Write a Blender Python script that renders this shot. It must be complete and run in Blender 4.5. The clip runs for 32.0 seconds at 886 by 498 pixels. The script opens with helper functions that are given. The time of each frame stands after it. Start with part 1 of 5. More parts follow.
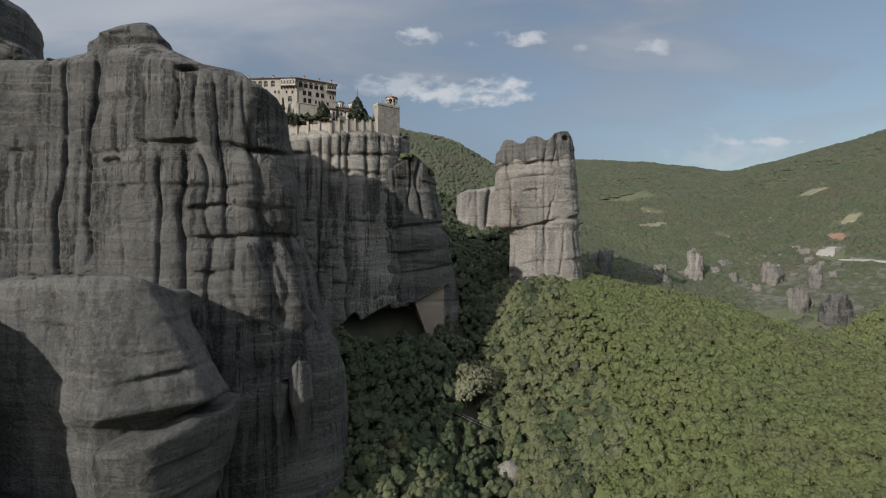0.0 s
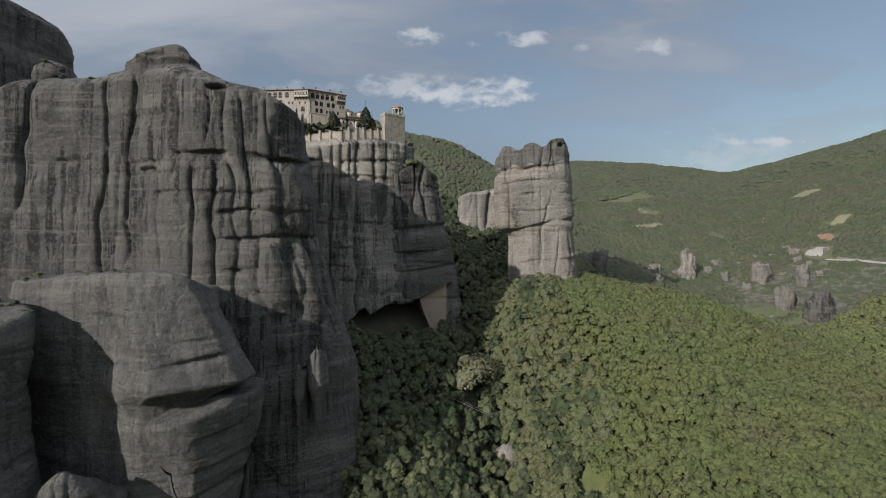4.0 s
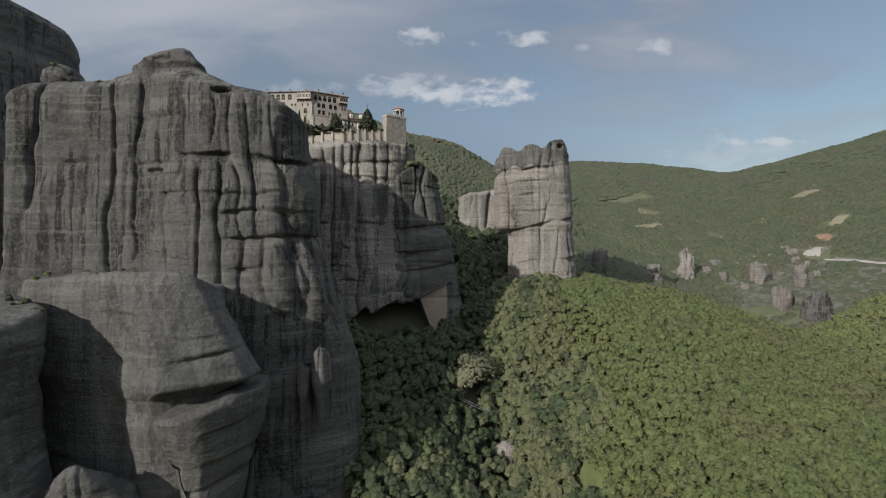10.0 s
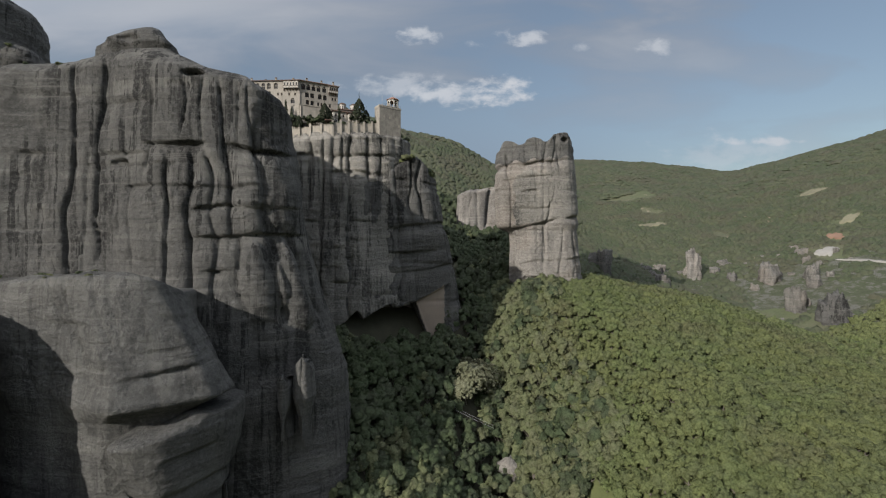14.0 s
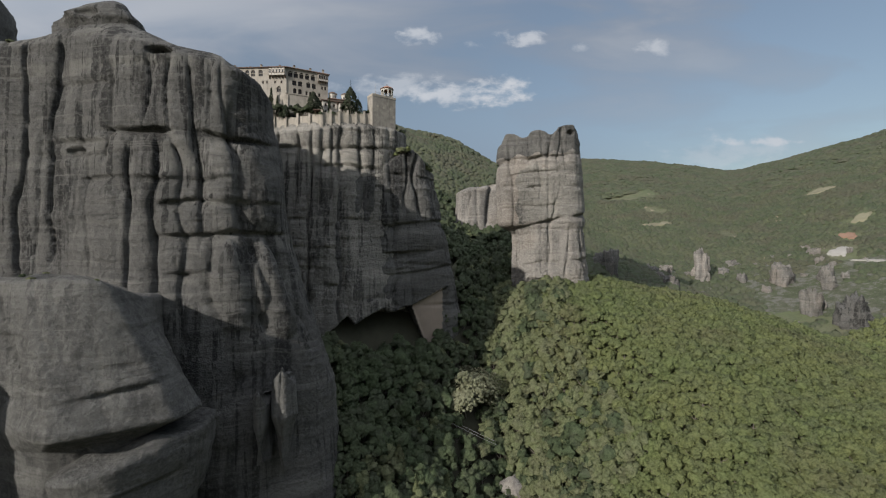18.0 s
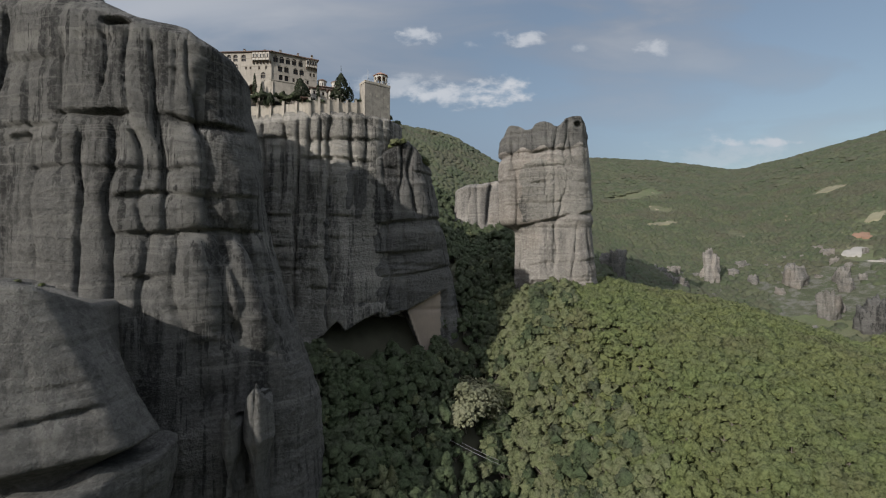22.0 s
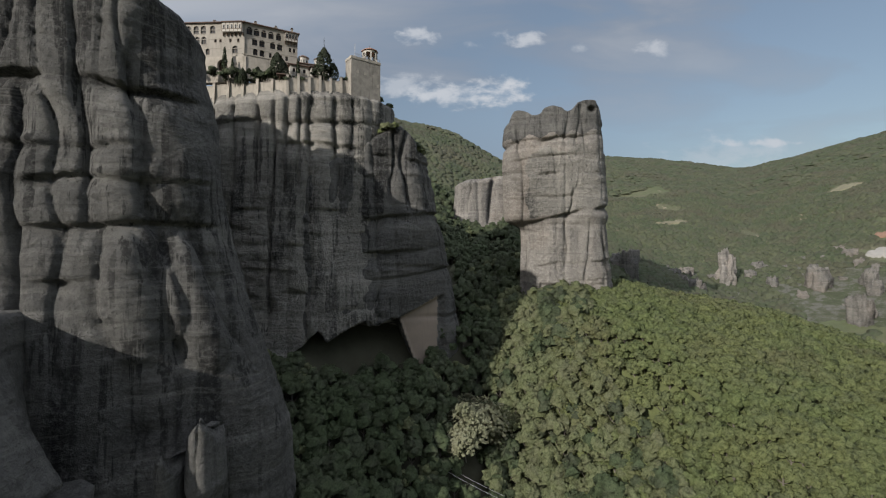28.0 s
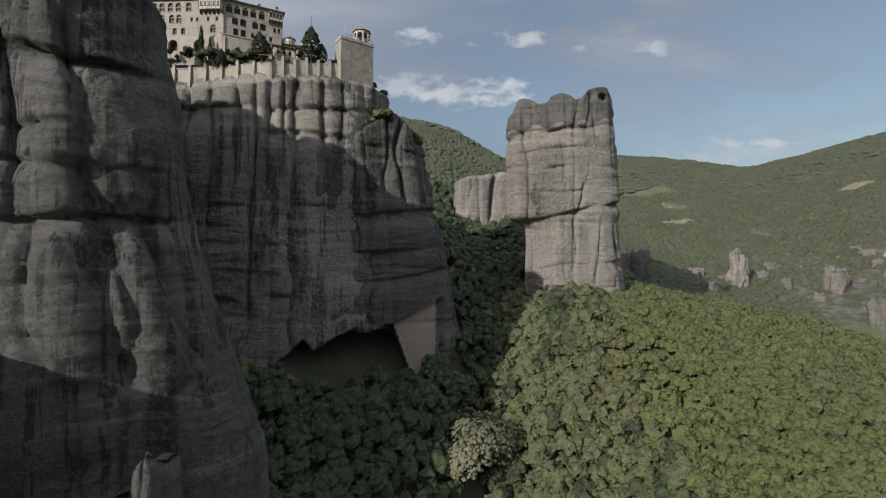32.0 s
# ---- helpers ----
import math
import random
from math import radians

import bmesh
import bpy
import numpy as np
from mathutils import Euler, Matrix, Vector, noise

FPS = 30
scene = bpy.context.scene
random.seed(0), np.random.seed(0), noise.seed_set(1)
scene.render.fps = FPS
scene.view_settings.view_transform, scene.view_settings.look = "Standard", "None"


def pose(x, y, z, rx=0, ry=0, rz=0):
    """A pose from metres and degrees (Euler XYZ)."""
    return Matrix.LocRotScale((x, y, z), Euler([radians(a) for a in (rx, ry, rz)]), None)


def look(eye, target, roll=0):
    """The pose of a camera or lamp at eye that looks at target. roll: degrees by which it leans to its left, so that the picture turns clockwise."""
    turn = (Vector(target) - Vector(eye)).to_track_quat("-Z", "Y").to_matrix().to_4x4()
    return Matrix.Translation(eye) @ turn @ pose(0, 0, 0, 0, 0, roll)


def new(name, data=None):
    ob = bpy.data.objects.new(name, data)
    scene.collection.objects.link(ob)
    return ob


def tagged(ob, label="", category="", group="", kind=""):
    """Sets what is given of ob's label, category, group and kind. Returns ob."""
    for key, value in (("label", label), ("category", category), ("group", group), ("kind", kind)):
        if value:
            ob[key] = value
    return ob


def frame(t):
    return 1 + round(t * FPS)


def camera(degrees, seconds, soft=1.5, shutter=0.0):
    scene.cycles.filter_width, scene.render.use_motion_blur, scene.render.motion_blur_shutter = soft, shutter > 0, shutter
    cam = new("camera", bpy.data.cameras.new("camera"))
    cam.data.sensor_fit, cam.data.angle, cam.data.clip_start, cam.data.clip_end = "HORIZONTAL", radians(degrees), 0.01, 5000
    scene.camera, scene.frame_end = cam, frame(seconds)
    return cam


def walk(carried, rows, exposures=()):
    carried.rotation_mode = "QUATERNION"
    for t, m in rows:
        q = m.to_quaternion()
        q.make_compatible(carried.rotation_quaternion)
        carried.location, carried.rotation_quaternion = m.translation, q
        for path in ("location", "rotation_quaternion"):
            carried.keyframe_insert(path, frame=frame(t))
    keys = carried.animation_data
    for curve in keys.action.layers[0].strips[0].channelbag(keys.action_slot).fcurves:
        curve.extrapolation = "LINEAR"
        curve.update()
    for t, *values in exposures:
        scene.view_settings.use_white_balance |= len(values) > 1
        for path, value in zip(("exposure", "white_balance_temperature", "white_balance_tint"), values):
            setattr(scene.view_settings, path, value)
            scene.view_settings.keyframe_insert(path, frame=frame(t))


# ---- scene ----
cam = camera(88.6, 32.0, 1.15)
METRES, EYE, TILT, LEAN, TURN = 120.0, 0.0, 0.3, 0.0, 0.0
ROWS = [
    (0.0, 0.0, 0.0, 0.0, 0.0, 0.0, -0.0),
    (0.5, -0.0008, -0.0151, -0.0004, 0.02, 0.01, 0.02),
    (1.0, -0.0015, -0.0317, -0.0004, 0.04, 0.01, 0.02),
    (1.5, -0.002, -0.0468, -0.0004, 0.05, 0.02, 0.01),
    (2.0, -0.0027, -0.0634, -0.0005, 0.07, 0.03, 0.02),
    (2.5, -0.0033, -0.0786, -0.0004, 0.09, 0.03, 0.01),
    (3.0, -0.0039, -0.0952, -0.0006, 0.11, 0.03, 0.0),
    (3.5, -0.0046, -0.1102, -0.0004, 0.13, 0.02, -0.0),
    (5.5, -0.0058, -0.174, 0.0002, 0.28, 0.01, -0.05),
    (6.0, -0.0065, -0.1907, 0.0001, 0.3, 0.02, -0.05),
    (6.5, -0.0072, -0.2057, 0.0003, 0.33, 0.03, -0.05),
    (7.0, -0.0079, -0.2224, 0.0001, 0.35, 0.03, -0.05),
    (7.5, -0.0082, -0.2315, 0.0002, 0.37, 0.03, -0.06),
    (8.0, -0.0075, -0.215, 0.0002, 0.34, 0.03, -0.05),
    (8.5, -0.007, -0.1997, 0.0002, 0.31, 0.03, -0.05),
    (9.0, -0.0062, -0.1831, 0.0001, 0.29, 0.02, -0.05),
    (9.5, -0.0056, -0.1681, 0.0001, 0.27, 0.01, -0.04),
    (10.0, -0.005, -0.1512, 0.0, 0.24, -0.0, -0.04),
    (10.5, -0.0042, -0.1363, 0.0003, 0.22, -0.01, -0.04),
    (11.0, -0.0034, -0.1196, 0.0002, 0.2, -0.01, -0.03),
    (11.5, -0.0032, -0.1044, 0.0004, 0.17, -0.01, -0.03),
    (12.0, -0.0024, -0.0878, 0.0006, 0.14, -0.02, -0.02),
    (12.5, -0.0019, -0.0727, 0.0006, 0.12, -0.01, -0.01),
    (13.0, -0.0013, -0.0562, 0.0006, 0.1, -0.02, -0.01),
    (13.5, -0.0008, -0.041, 0.0007, 0.08, -0.02, -0.01),
    (14.0, -0.0004, -0.0244, 0.0004, 0.05, -0.02, -0.01),
    (14.5, 0.0001, -0.0092, 0.0003, 0.03, -0.02, -0.01),
    (16.5, 0.0022, 0.0539, -0.0007, -0.04, 0.02, 0.01),
    (17.0, 0.0027, 0.0705, -0.0008, -0.06, 0.02, 0.01),
    (17.5, 0.003, 0.0857, -0.0009, -0.06, 0.02, 0.0),
    (18.0, 0.0037, 0.1023, -0.001, -0.07, 0.02, -0.0),
    (18.5, 0.0044, 0.1173, -0.001, -0.08, 0.03, 0.01),
    (19.0, 0.0046, 0.1341, -0.0011, -0.09, 0.02, -0.01),
    (19.5, 0.0052, 0.1492, -0.001, -0.1, 0.02, -0.02),
    (20.0, 0.0059, 0.1657, -0.0012, -0.11, 0.03, -0.02),
    (20.5, 0.0063, 0.1809, -0.001, -0.12, 0.02, -0.02),
    (21.0, 0.007, 0.1974, -0.0013, -0.13, 0.03, -0.02),
    (21.5, 0.0076, 0.2125, -0.0014, -0.13, 0.03, -0.03),
    (22.0, 0.008, 0.2291, -0.0015, -0.15, 0.03, -0.05),
    (22.5, 0.0087, 0.2439, -0.0016, -0.14, 0.03, -0.06),
    (23.0, 0.0092, 0.2604, -0.0018, -0.16, 0.03, -0.07),
    (23.5, 0.0096, 0.2754, -0.0018, -0.16, 0.04, -0.09),
    (24.0, 0.0101, 0.2919, -0.0019, -0.17, 0.04, -0.1),
    (24.5, 0.0107, 0.3068, -0.0018, -0.18, 0.04, -0.11),
    (25.0, 0.0113, 0.3232, -0.0019, -0.19, 0.04, -0.11),
    (25.5, 0.0119, 0.338, -0.0018, -0.2, 0.04, -0.13),
    (27.5, 0.0148, 0.4005, -0.0038, -0.21, 0.01, -0.15),
    (28.0, 0.0153, 0.4168, -0.0039, -0.22, 0.03, -0.14),
    (28.5, 0.0159, 0.4316, -0.004, -0.23, 0.03, -0.15),
    (29.0, 0.0166, 0.4476, -0.0045, -0.24, 0.02, -0.16),
    (29.5, 0.0172, 0.4622, -0.0046, -0.24, 0.02, -0.15),
    (30.0, 0.0178, 0.4779, -0.0049, -0.24, 0.02, -0.16),
    (30.5, 0.0185, 0.4922, -0.0049, -0.23, 0.0, -0.17),
    (31.0, 0.0187, 0.5076, -0.005, -0.23, 0.01, -0.18),
    (31.5, 0.0192, 0.5214, -0.0051, -0.23, 0.02, -0.2),
    (32.0, 0.0197, 0.5362, -0.0052, -0.22, 0.01, -0.22),
]
walk(cam, [(t, pose(0, 0, EYE, TILT, LEAN, TURN) @ pose(METRES * x, METRES * y, METRES * z, 90 + pitch, roll, yaw)) for t, x, y, z, yaw, pitch, roll in ROWS])

# ---- world, sun ----
SUN_TO = Vector((-0.70, -0.714, 0.0)).normalized()
SUN_EL = radians(23.6)
sun = new("sun", bpy.data.lights.new("sun", "SUN"))
sun.data.energy, sun.data.angle, sun.data.color = 3.9, radians(0.6), (1.0, 0.95, 0.87)
sun_dir = SUN_TO * math.cos(SUN_EL) + Vector((0, 0, math.sin(SUN_EL)))
sun.matrix_world = look(sun_dir * 300, (0, 0, 0))
scene.view_settings.exposure = 0.48


class Nodes:
    """A short way to write node trees."""

    def __init__(self, tree):
        self.t = tree
        self.t.nodes.clear()

    def add(self, kind, inputs=None, **props):
        n = self.t.nodes.new(kind)
        for k, v in props.items():
            setattr(n, k, v)
        for k, v in (inputs or {}).items():
            self.put(n.inputs[k], v)
        return n

    def put(self, socket, v):
        if isinstance(v, bpy.types.NodeSocket):
            self.t.links.new(v, socket)
        else:
            socket.default_value = v

    def math(self, op, a, b=0.0, c=0.0, clamp=False):
        n = self.t.nodes.new("ShaderNodeMath")
        n.operation, n.use_clamp = op, clamp
        self.put(n.inputs[0], a), self.put(n.inputs[1], b), self.put(n.inputs[2], c)
        return n.outputs[0]

    def mix(self, f, a, b, blend="MIX"):
        n = self.t.nodes.new("ShaderNodeMix")
        n.data_type, n.blend_type = "RGBA", blend
        self.put(n.inputs[0], f), self.put(n.inputs[6], a), self.put(n.inputs[7], b)
        return n.outputs[2]

    def smooth(self, v, lo, hi, to0=0.0, to1=1.0):
        n = self.t.nodes.new("ShaderNodeMapRange")
        n.interpolation_type = "SMOOTHSTEP"
        for i, x in enumerate((v, lo, hi, to0, to1)):
            self.put(n.inputs[i], x)
        return n.outputs[0]

    def noise(self, vec, scale, detail=4.0, rough=0.55, distortion=0.0):
        n = self.add("ShaderNodeTexNoise", {"Scale": scale, "Detail": detail, "Roughness": rough, "Distortion": distortion})
        self.put(n.inputs["Vector"], vec)
        return n.outputs["Fac"]

    def scaled(self, vec, sx, sy, sz, off=(0, 0, 0)):
        n = self.add("ShaderNodeMapping")
        self.put(n.inputs["Vector"], vec)
        n.inputs["Scale"].default_value, n.inputs["Location"].default_value = (sx, sy, sz), off
        return n.outputs["Vector"]


def rgb(r, g, b):
    return (r, g, b, 1.0)


world = bpy.data.worlds.new("sky")
scene.world = world
world.use_nodes = True
W = Nodes(world.node_tree)
sky = W.add("ShaderNodeTexSky", sky_type="NISHITA", sun_disc=False, sun_elevation=SUN_EL,
            sun_rotation=math.atan2(SUN_TO.x, SUN_TO.y), air_density=1.2, dust_density=2.2, ozone_density=1.5)
way = W.add("ShaderNodeTexCoord").outputs["Generated"]
sep = W.add("ShaderNodeSeparateXYZ", {"Vector": way})
ahead = W.math("MAXIMUM", sep.outputs["Y"], 0.05)
cu, cw = W.math("DIVIDE", sep.outputs["X"], ahead), W.math("DIVIDE", sep.outputs["Z"], ahead)
cloud_at = W.add("ShaderNodeCombineXYZ", {"X": cu, "Y": cw}).outputs[0]
SKY_LEVEL = 0.083
clear = W.mix(1.0, sky.outputs[0], (SKY_LEVEL * 0.99, SKY_LEVEL * 0.975, SKY_LEVEL * 0.955, 1), "MULTIPLY")
# a thin grey veil, thicker higher up, with long streaks
veil_noise = W.noise(W.scaled(cloud_at, 1.3, 4.5, 1.0, (0.3, 0.0, 0.0)), 1.6, 5, 0.5, 0.4)
height = W.smooth(sep.outputs["Z"], 0.12, 0.5)
veil = W.math("MULTIPLY", W.smooth(veil_noise, 0.22, 0.72), W.math("ADD", 0.45, W.math("MULTIPLY", height, 0.45)))
under = W.mix(W.smooth(veil_noise, 0.5, 0.75), rgb(0.192, 0.212, 0.253), rgb(0.25, 0.27, 0.308))
over = W.smooth(sep.outputs["Z"], 0.46, 0.8)
under = W.mix(over, under, rgb(1.14, 1.2, 1.34))
colour = W.mix(W.math("MAXIMUM", veil, W.math("MAXIMUM", 0.28, W.math("MULTIPLY", over, 0.8))), clear, under)
# a slate-blue bank of far rain cloud, low and to the west
bank = W.math("MULTIPLY", W.smooth(cw, 0.34, 0.10), W.smooth(cu, 0.75, -0.05))
colour = W.mix(W.math("MULTIPLY", bank, 0.8), colour, rgb(0.134, 0.163, 0.238))
lit = W.math("MULTIPLY", W.smooth(cu, .30, -.70), W.smooth(W.math("ADD", cw, W.math("MULTIPLY", veil_noise, .25)), .50, .68))
colour = W.mix(W.math("MULTIPLY", lit, .65), colour, rgb(.36, .38, .42))
# small fair-weather clouds, low over the hills: (across, up, half width, half height, whiteness)
puff_noise = W.noise(W.scaled(cloud_at, 1.0, 1.7, 1.0), 16.0, 5, 0.6, 0.2)
for a, b, w, h, white in ((-0.05, 0.475, 0.055, 0.020, .8), (0.170, 0.473, 0.060, 0.022, .8), (0.066, 0.455, 0.035, 0.012, .5),
                          (0.468, 0.443, 0.042, 0.026, .65), (0.130, 0.358, 0.085, 0.042, 1.0), (0.02, 0.345, 0.110, 0.034, .85),
                          (-0.09, 0.365, 0.14, 0.036, .6), (0.69, 0.243, 0.105, 0.010, .75), (0.64, 0.215, 0.17, 0.05, .3),
                          (0.30, 0.45, 0.025, 0.012, .5), (-0.30, 0.36, 0.10, 0.02, .3)):
    du = W.math("DIVIDE", W.math("SUBTRACT", cu, a), w)
    dw = W.math("DIVIDE", W.math("SUBTRACT", cw, b), h)
    r2 = W.math("ADD", W.math("MULTIPLY", du, du), W.math("MULTIPLY", dw, dw))
    body = W.math("ADD", W.math("SUBTRACT", 1.0, r2), W.math("MULTIPLY", W.math("SUBTRACT", puff_noise, 0.52), 4.5))
    colour = W.mix(W.math("MULTIPLY", W.smooth(body, 0.0, 1.3), white), colour, rgb(0.41, 0.43, 0.465))
W.add("ShaderNodeOutputWorld", {"Surface": W.add("ShaderNodeBackground", {"Color": colour, "Strength": 1.0}).outputs[0]})

# ---- materials ----
def material(name):
    m = bpy.data.materials.new(name)
    m.use_nodes = True
    return m, Nodes(m.node_tree)


def finish(n, colour, rough=0.9, bump=None, strength=0.4, dist=0.1, metal=0.0, translucent=0.0):
    ins = {"Base Color": colour, "Roughness": rough, "Metallic": metal, "Specular IOR Level": 0.25}
    if bump is not None:
        ins["Normal"] = n.add("ShaderNodeBump", {"Height": bump, "Strength": strength, "Distance": dist}).outputs[0]
    s = n.add("ShaderNodeBsdfPrincipled", ins).outputs[0]
    if translucent:
        tr = n.add("ShaderNodeBsdfTranslucent", {"Color": colour}).outputs[0]
        s = n.add("ShaderNodeMixShader", {0: translucent, 1: s, 2: tr}).outputs[0]
    n.add("ShaderNodeOutputMaterial", {"Surface": s})


def rock_material(name, base, dark, pale, warm=0.0, streak=1.0):
    """Conglomerate: level beds, dark water stains that run down from them, pale scoured patches, pebbly grain."""
    m, n = material(name)
    p = n.add("ShaderNodeNewGeometry").outputs["Position"]
    warped = n.add("ShaderNodeVectorMath", {0: p, 1: n.add("ShaderNodeCombineXYZ", {"Z": n.math("MULTIPLY", n.noise(p, .04, 3, .5), 5.0)}).outputs[0]}, operation="ADD").outputs[0]
    beds = n.noise(n.scaled(warped, .012, .012, .16), 1.0, 5, .6)
    thin = n.noise(n.scaled(warped, .03, .03, .75), 1.0, 4, .6)
    big = n.noise(p, .035, 5, .55)
    gate = n.noise(n.scaled(p, .035, .035, .028, (5, 9, 2)), 1.0, 4, .6)
    run = n.noise(n.scaled(p, .16, .16, .010), 1.0, 5, .6, .25)
    run2 = n.noise(n.scaled(p, .48, .48, .020, (7, 3, 1)), 1.0, 4, .6, .2)
    wash = n.noise(n.scaled(p, .12, .12, .03, (40, 3, 8)), 1.0, 5, .6, .4)
    grain = n.noise(p, .9, 8, .72)
    speck = n.noise(p, 3.2, 4, .65)
    c = n.mix(n.math("MULTIPLY", n.smooth(beds, .47, .64), .75), base, pale)
    c = n.mix(n.math("MULTIPLY", n.smooth(big, .46, .64), .55), c, tuple(x * .62 for x in base[:3]) + (1,))
    c = n.mix(n.math("MULTIPLY", n.smooth(wash, .54, .66), .45), c, pale)
    soak = n.math("MULTIPLY", n.smooth(run, .49, .60), n.smooth(gate, .40, .56))
    c = n.mix(n.math("MULTIPLY", soak, .85 * streak), c, dark)
    c = n.mix(n.math("MULTIPLY", n.math("MULTIPLY", n.smooth(run2, .54, .59), n.smooth(gate, .38, .50)), .88 * streak), c, dark)
    c = n.mix(n.math("MULTIPLY", n.smooth(thin, .57, .64), .28), c, dark)
    c = n.mix(n.math("MULTIPLY", n.smooth(thin, .43, .33), .42), c, pale)
    if warm:
        c = n.mix(n.math("MULTIPLY", n.smooth(n.noise(p, .03, 4), .45, .62), warm), c, rgb(.40, .29, .21))
    c = n.mix(n.smooth(grain, .46, .64, .0, .46), c, tuple(x * 1.6 for x in base[:3]) + (1,))
    c = n.mix(n.math("MULTIPLY", n.smooth(grain, .45, .33), .30), c, dark)
    c = n.mix(n.math("MULTIPLY", n.smooth(speck, .55, .66), .40), c, dark)
    h = n.math("ADD", n.math("MULTIPLY", grain, 1.5), n.math("ADD", n.math("MULTIPLY", thin, .45), n.math("MULTIPLY", speck, .25)))
    finish(n, c, .93, h, 1.0, 1.0)
    return m


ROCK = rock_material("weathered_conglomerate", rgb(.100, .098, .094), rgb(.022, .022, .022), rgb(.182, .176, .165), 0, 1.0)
ROCK_LOW = rock_material("bare_layered_conglomerate", rgb(.113, .111, .106), rgb(.036, .036, .036), rgb(.18, .176, .166), 0, .45)
ROCK_MID = rock_material("grey_buff_conglomerate", rgb(.195, .185, .168), rgb(.034, .034, .033), rgb(.34, .32, .29), 0, .9)
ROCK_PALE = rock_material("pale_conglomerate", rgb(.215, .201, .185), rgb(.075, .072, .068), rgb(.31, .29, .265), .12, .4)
ROCK_FAR = rock_material("distant_conglomerate", rgb(.145, .139, .13), rgb(.055, .054, .05), rgb(.22, .205, .185), .1, .6)


def leaf_material(name, cols, spread=.32, depth=1.0):
    m, n = material(name)
    oi = n.add("ShaderNodeObjectInfo").outputs["Random"]
    ge = n.add("ShaderNodeNewGeometry")
    isl = ge.outputs["Random Per Island"]
    p = ge.outputs["Position"]
    k = n.noise(p, .035, 3, .5)
    c = n.mix(n.smooth(k, .40, .60), cols[0], cols[1])
    k2 = n.noise(n.scaled(p, 1, 1, 1, (31, 7, 3)), .16, 3, .6)
    c = n.mix(n.math("MULTIPLY", n.smooth(k2, .46, .64), .75), c, cols[2])
    if len(cols) > 4:
        far = n.noise(n.scaled(p, 1, 1, 1, (11, 57, 3)), .022, 4, .6)
        c = n.mix(n.math("MULTIPLY", n.smooth(far, .50, .62), .75), c, cols[4])
    c = n.mix(n.math("MULTIPLY", isl, spread), c, cols[3])
    c = n.mix(n.math("MULTIPLY", oi, .35), c, cols[2])
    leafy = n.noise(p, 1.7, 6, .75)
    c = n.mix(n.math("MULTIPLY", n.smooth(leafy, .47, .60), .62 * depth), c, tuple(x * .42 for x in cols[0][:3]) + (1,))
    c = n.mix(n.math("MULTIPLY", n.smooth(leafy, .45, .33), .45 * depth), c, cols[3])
    finish(n, c, .8, leafy, depth, .5, translucent=.3)
    return m


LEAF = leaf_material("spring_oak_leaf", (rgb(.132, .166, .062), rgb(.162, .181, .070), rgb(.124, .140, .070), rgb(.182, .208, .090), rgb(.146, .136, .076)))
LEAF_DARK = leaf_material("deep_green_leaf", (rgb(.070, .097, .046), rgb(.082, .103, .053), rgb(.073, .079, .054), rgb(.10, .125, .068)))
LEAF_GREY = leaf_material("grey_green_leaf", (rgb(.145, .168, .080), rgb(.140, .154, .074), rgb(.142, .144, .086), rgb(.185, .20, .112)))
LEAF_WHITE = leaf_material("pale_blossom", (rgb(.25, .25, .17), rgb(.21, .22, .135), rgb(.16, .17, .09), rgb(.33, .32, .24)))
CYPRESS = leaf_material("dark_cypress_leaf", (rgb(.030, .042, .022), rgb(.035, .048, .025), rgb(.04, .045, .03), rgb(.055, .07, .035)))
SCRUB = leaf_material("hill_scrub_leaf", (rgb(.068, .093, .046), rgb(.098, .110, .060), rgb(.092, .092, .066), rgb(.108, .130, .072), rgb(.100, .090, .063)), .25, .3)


def bark():
    m, n = material("grey_bark")
    p = n.add("ShaderNodeNewGeometry").outputs["Position"]
    k = n.noise(n.scaled(p, 3, 3, .6), 1.5, 4)
    finish(n, n.mix(k, rgb(.07, .06, .05), rgb(.19, .17, .15)), .95, k, .6, .05)
    return m


BARK = bark()


def plain(name, col, var=.25, scale=1.2, rough=.85, bump=.3, metal=0.0, streaks=0.0):
    m, n = material(name)
    p = n.add("ShaderNodeNewGeometry").outputs["Position"]
    k, g = n.noise(p, scale * .25, 5, .6), n.noise(p, scale * 3, 4, .6)
    c = n.mix(n.math("MULTIPLY", n.smooth(k, .35, .68), var * 2), rgb(*col), rgb(*(x * .62 for x in col)))
    c = n.mix(n.math("MULTIPLY", n.smooth(g, .45, .7), var), c, rgb(*(min(1, x * 1.25) for x in col)))
    if streaks:
        s = n.noise(n.scaled(p, 1.1, 1.1, .09), 1.0, 5, .6)
        c = n.mix(n.math("MULTIPLY", n.smooth(s, .52, .68), streaks), c, rgb(*(x * .45 for x in col)))
    finish(n, c, rough, g, bump, .05, metal)
    return m


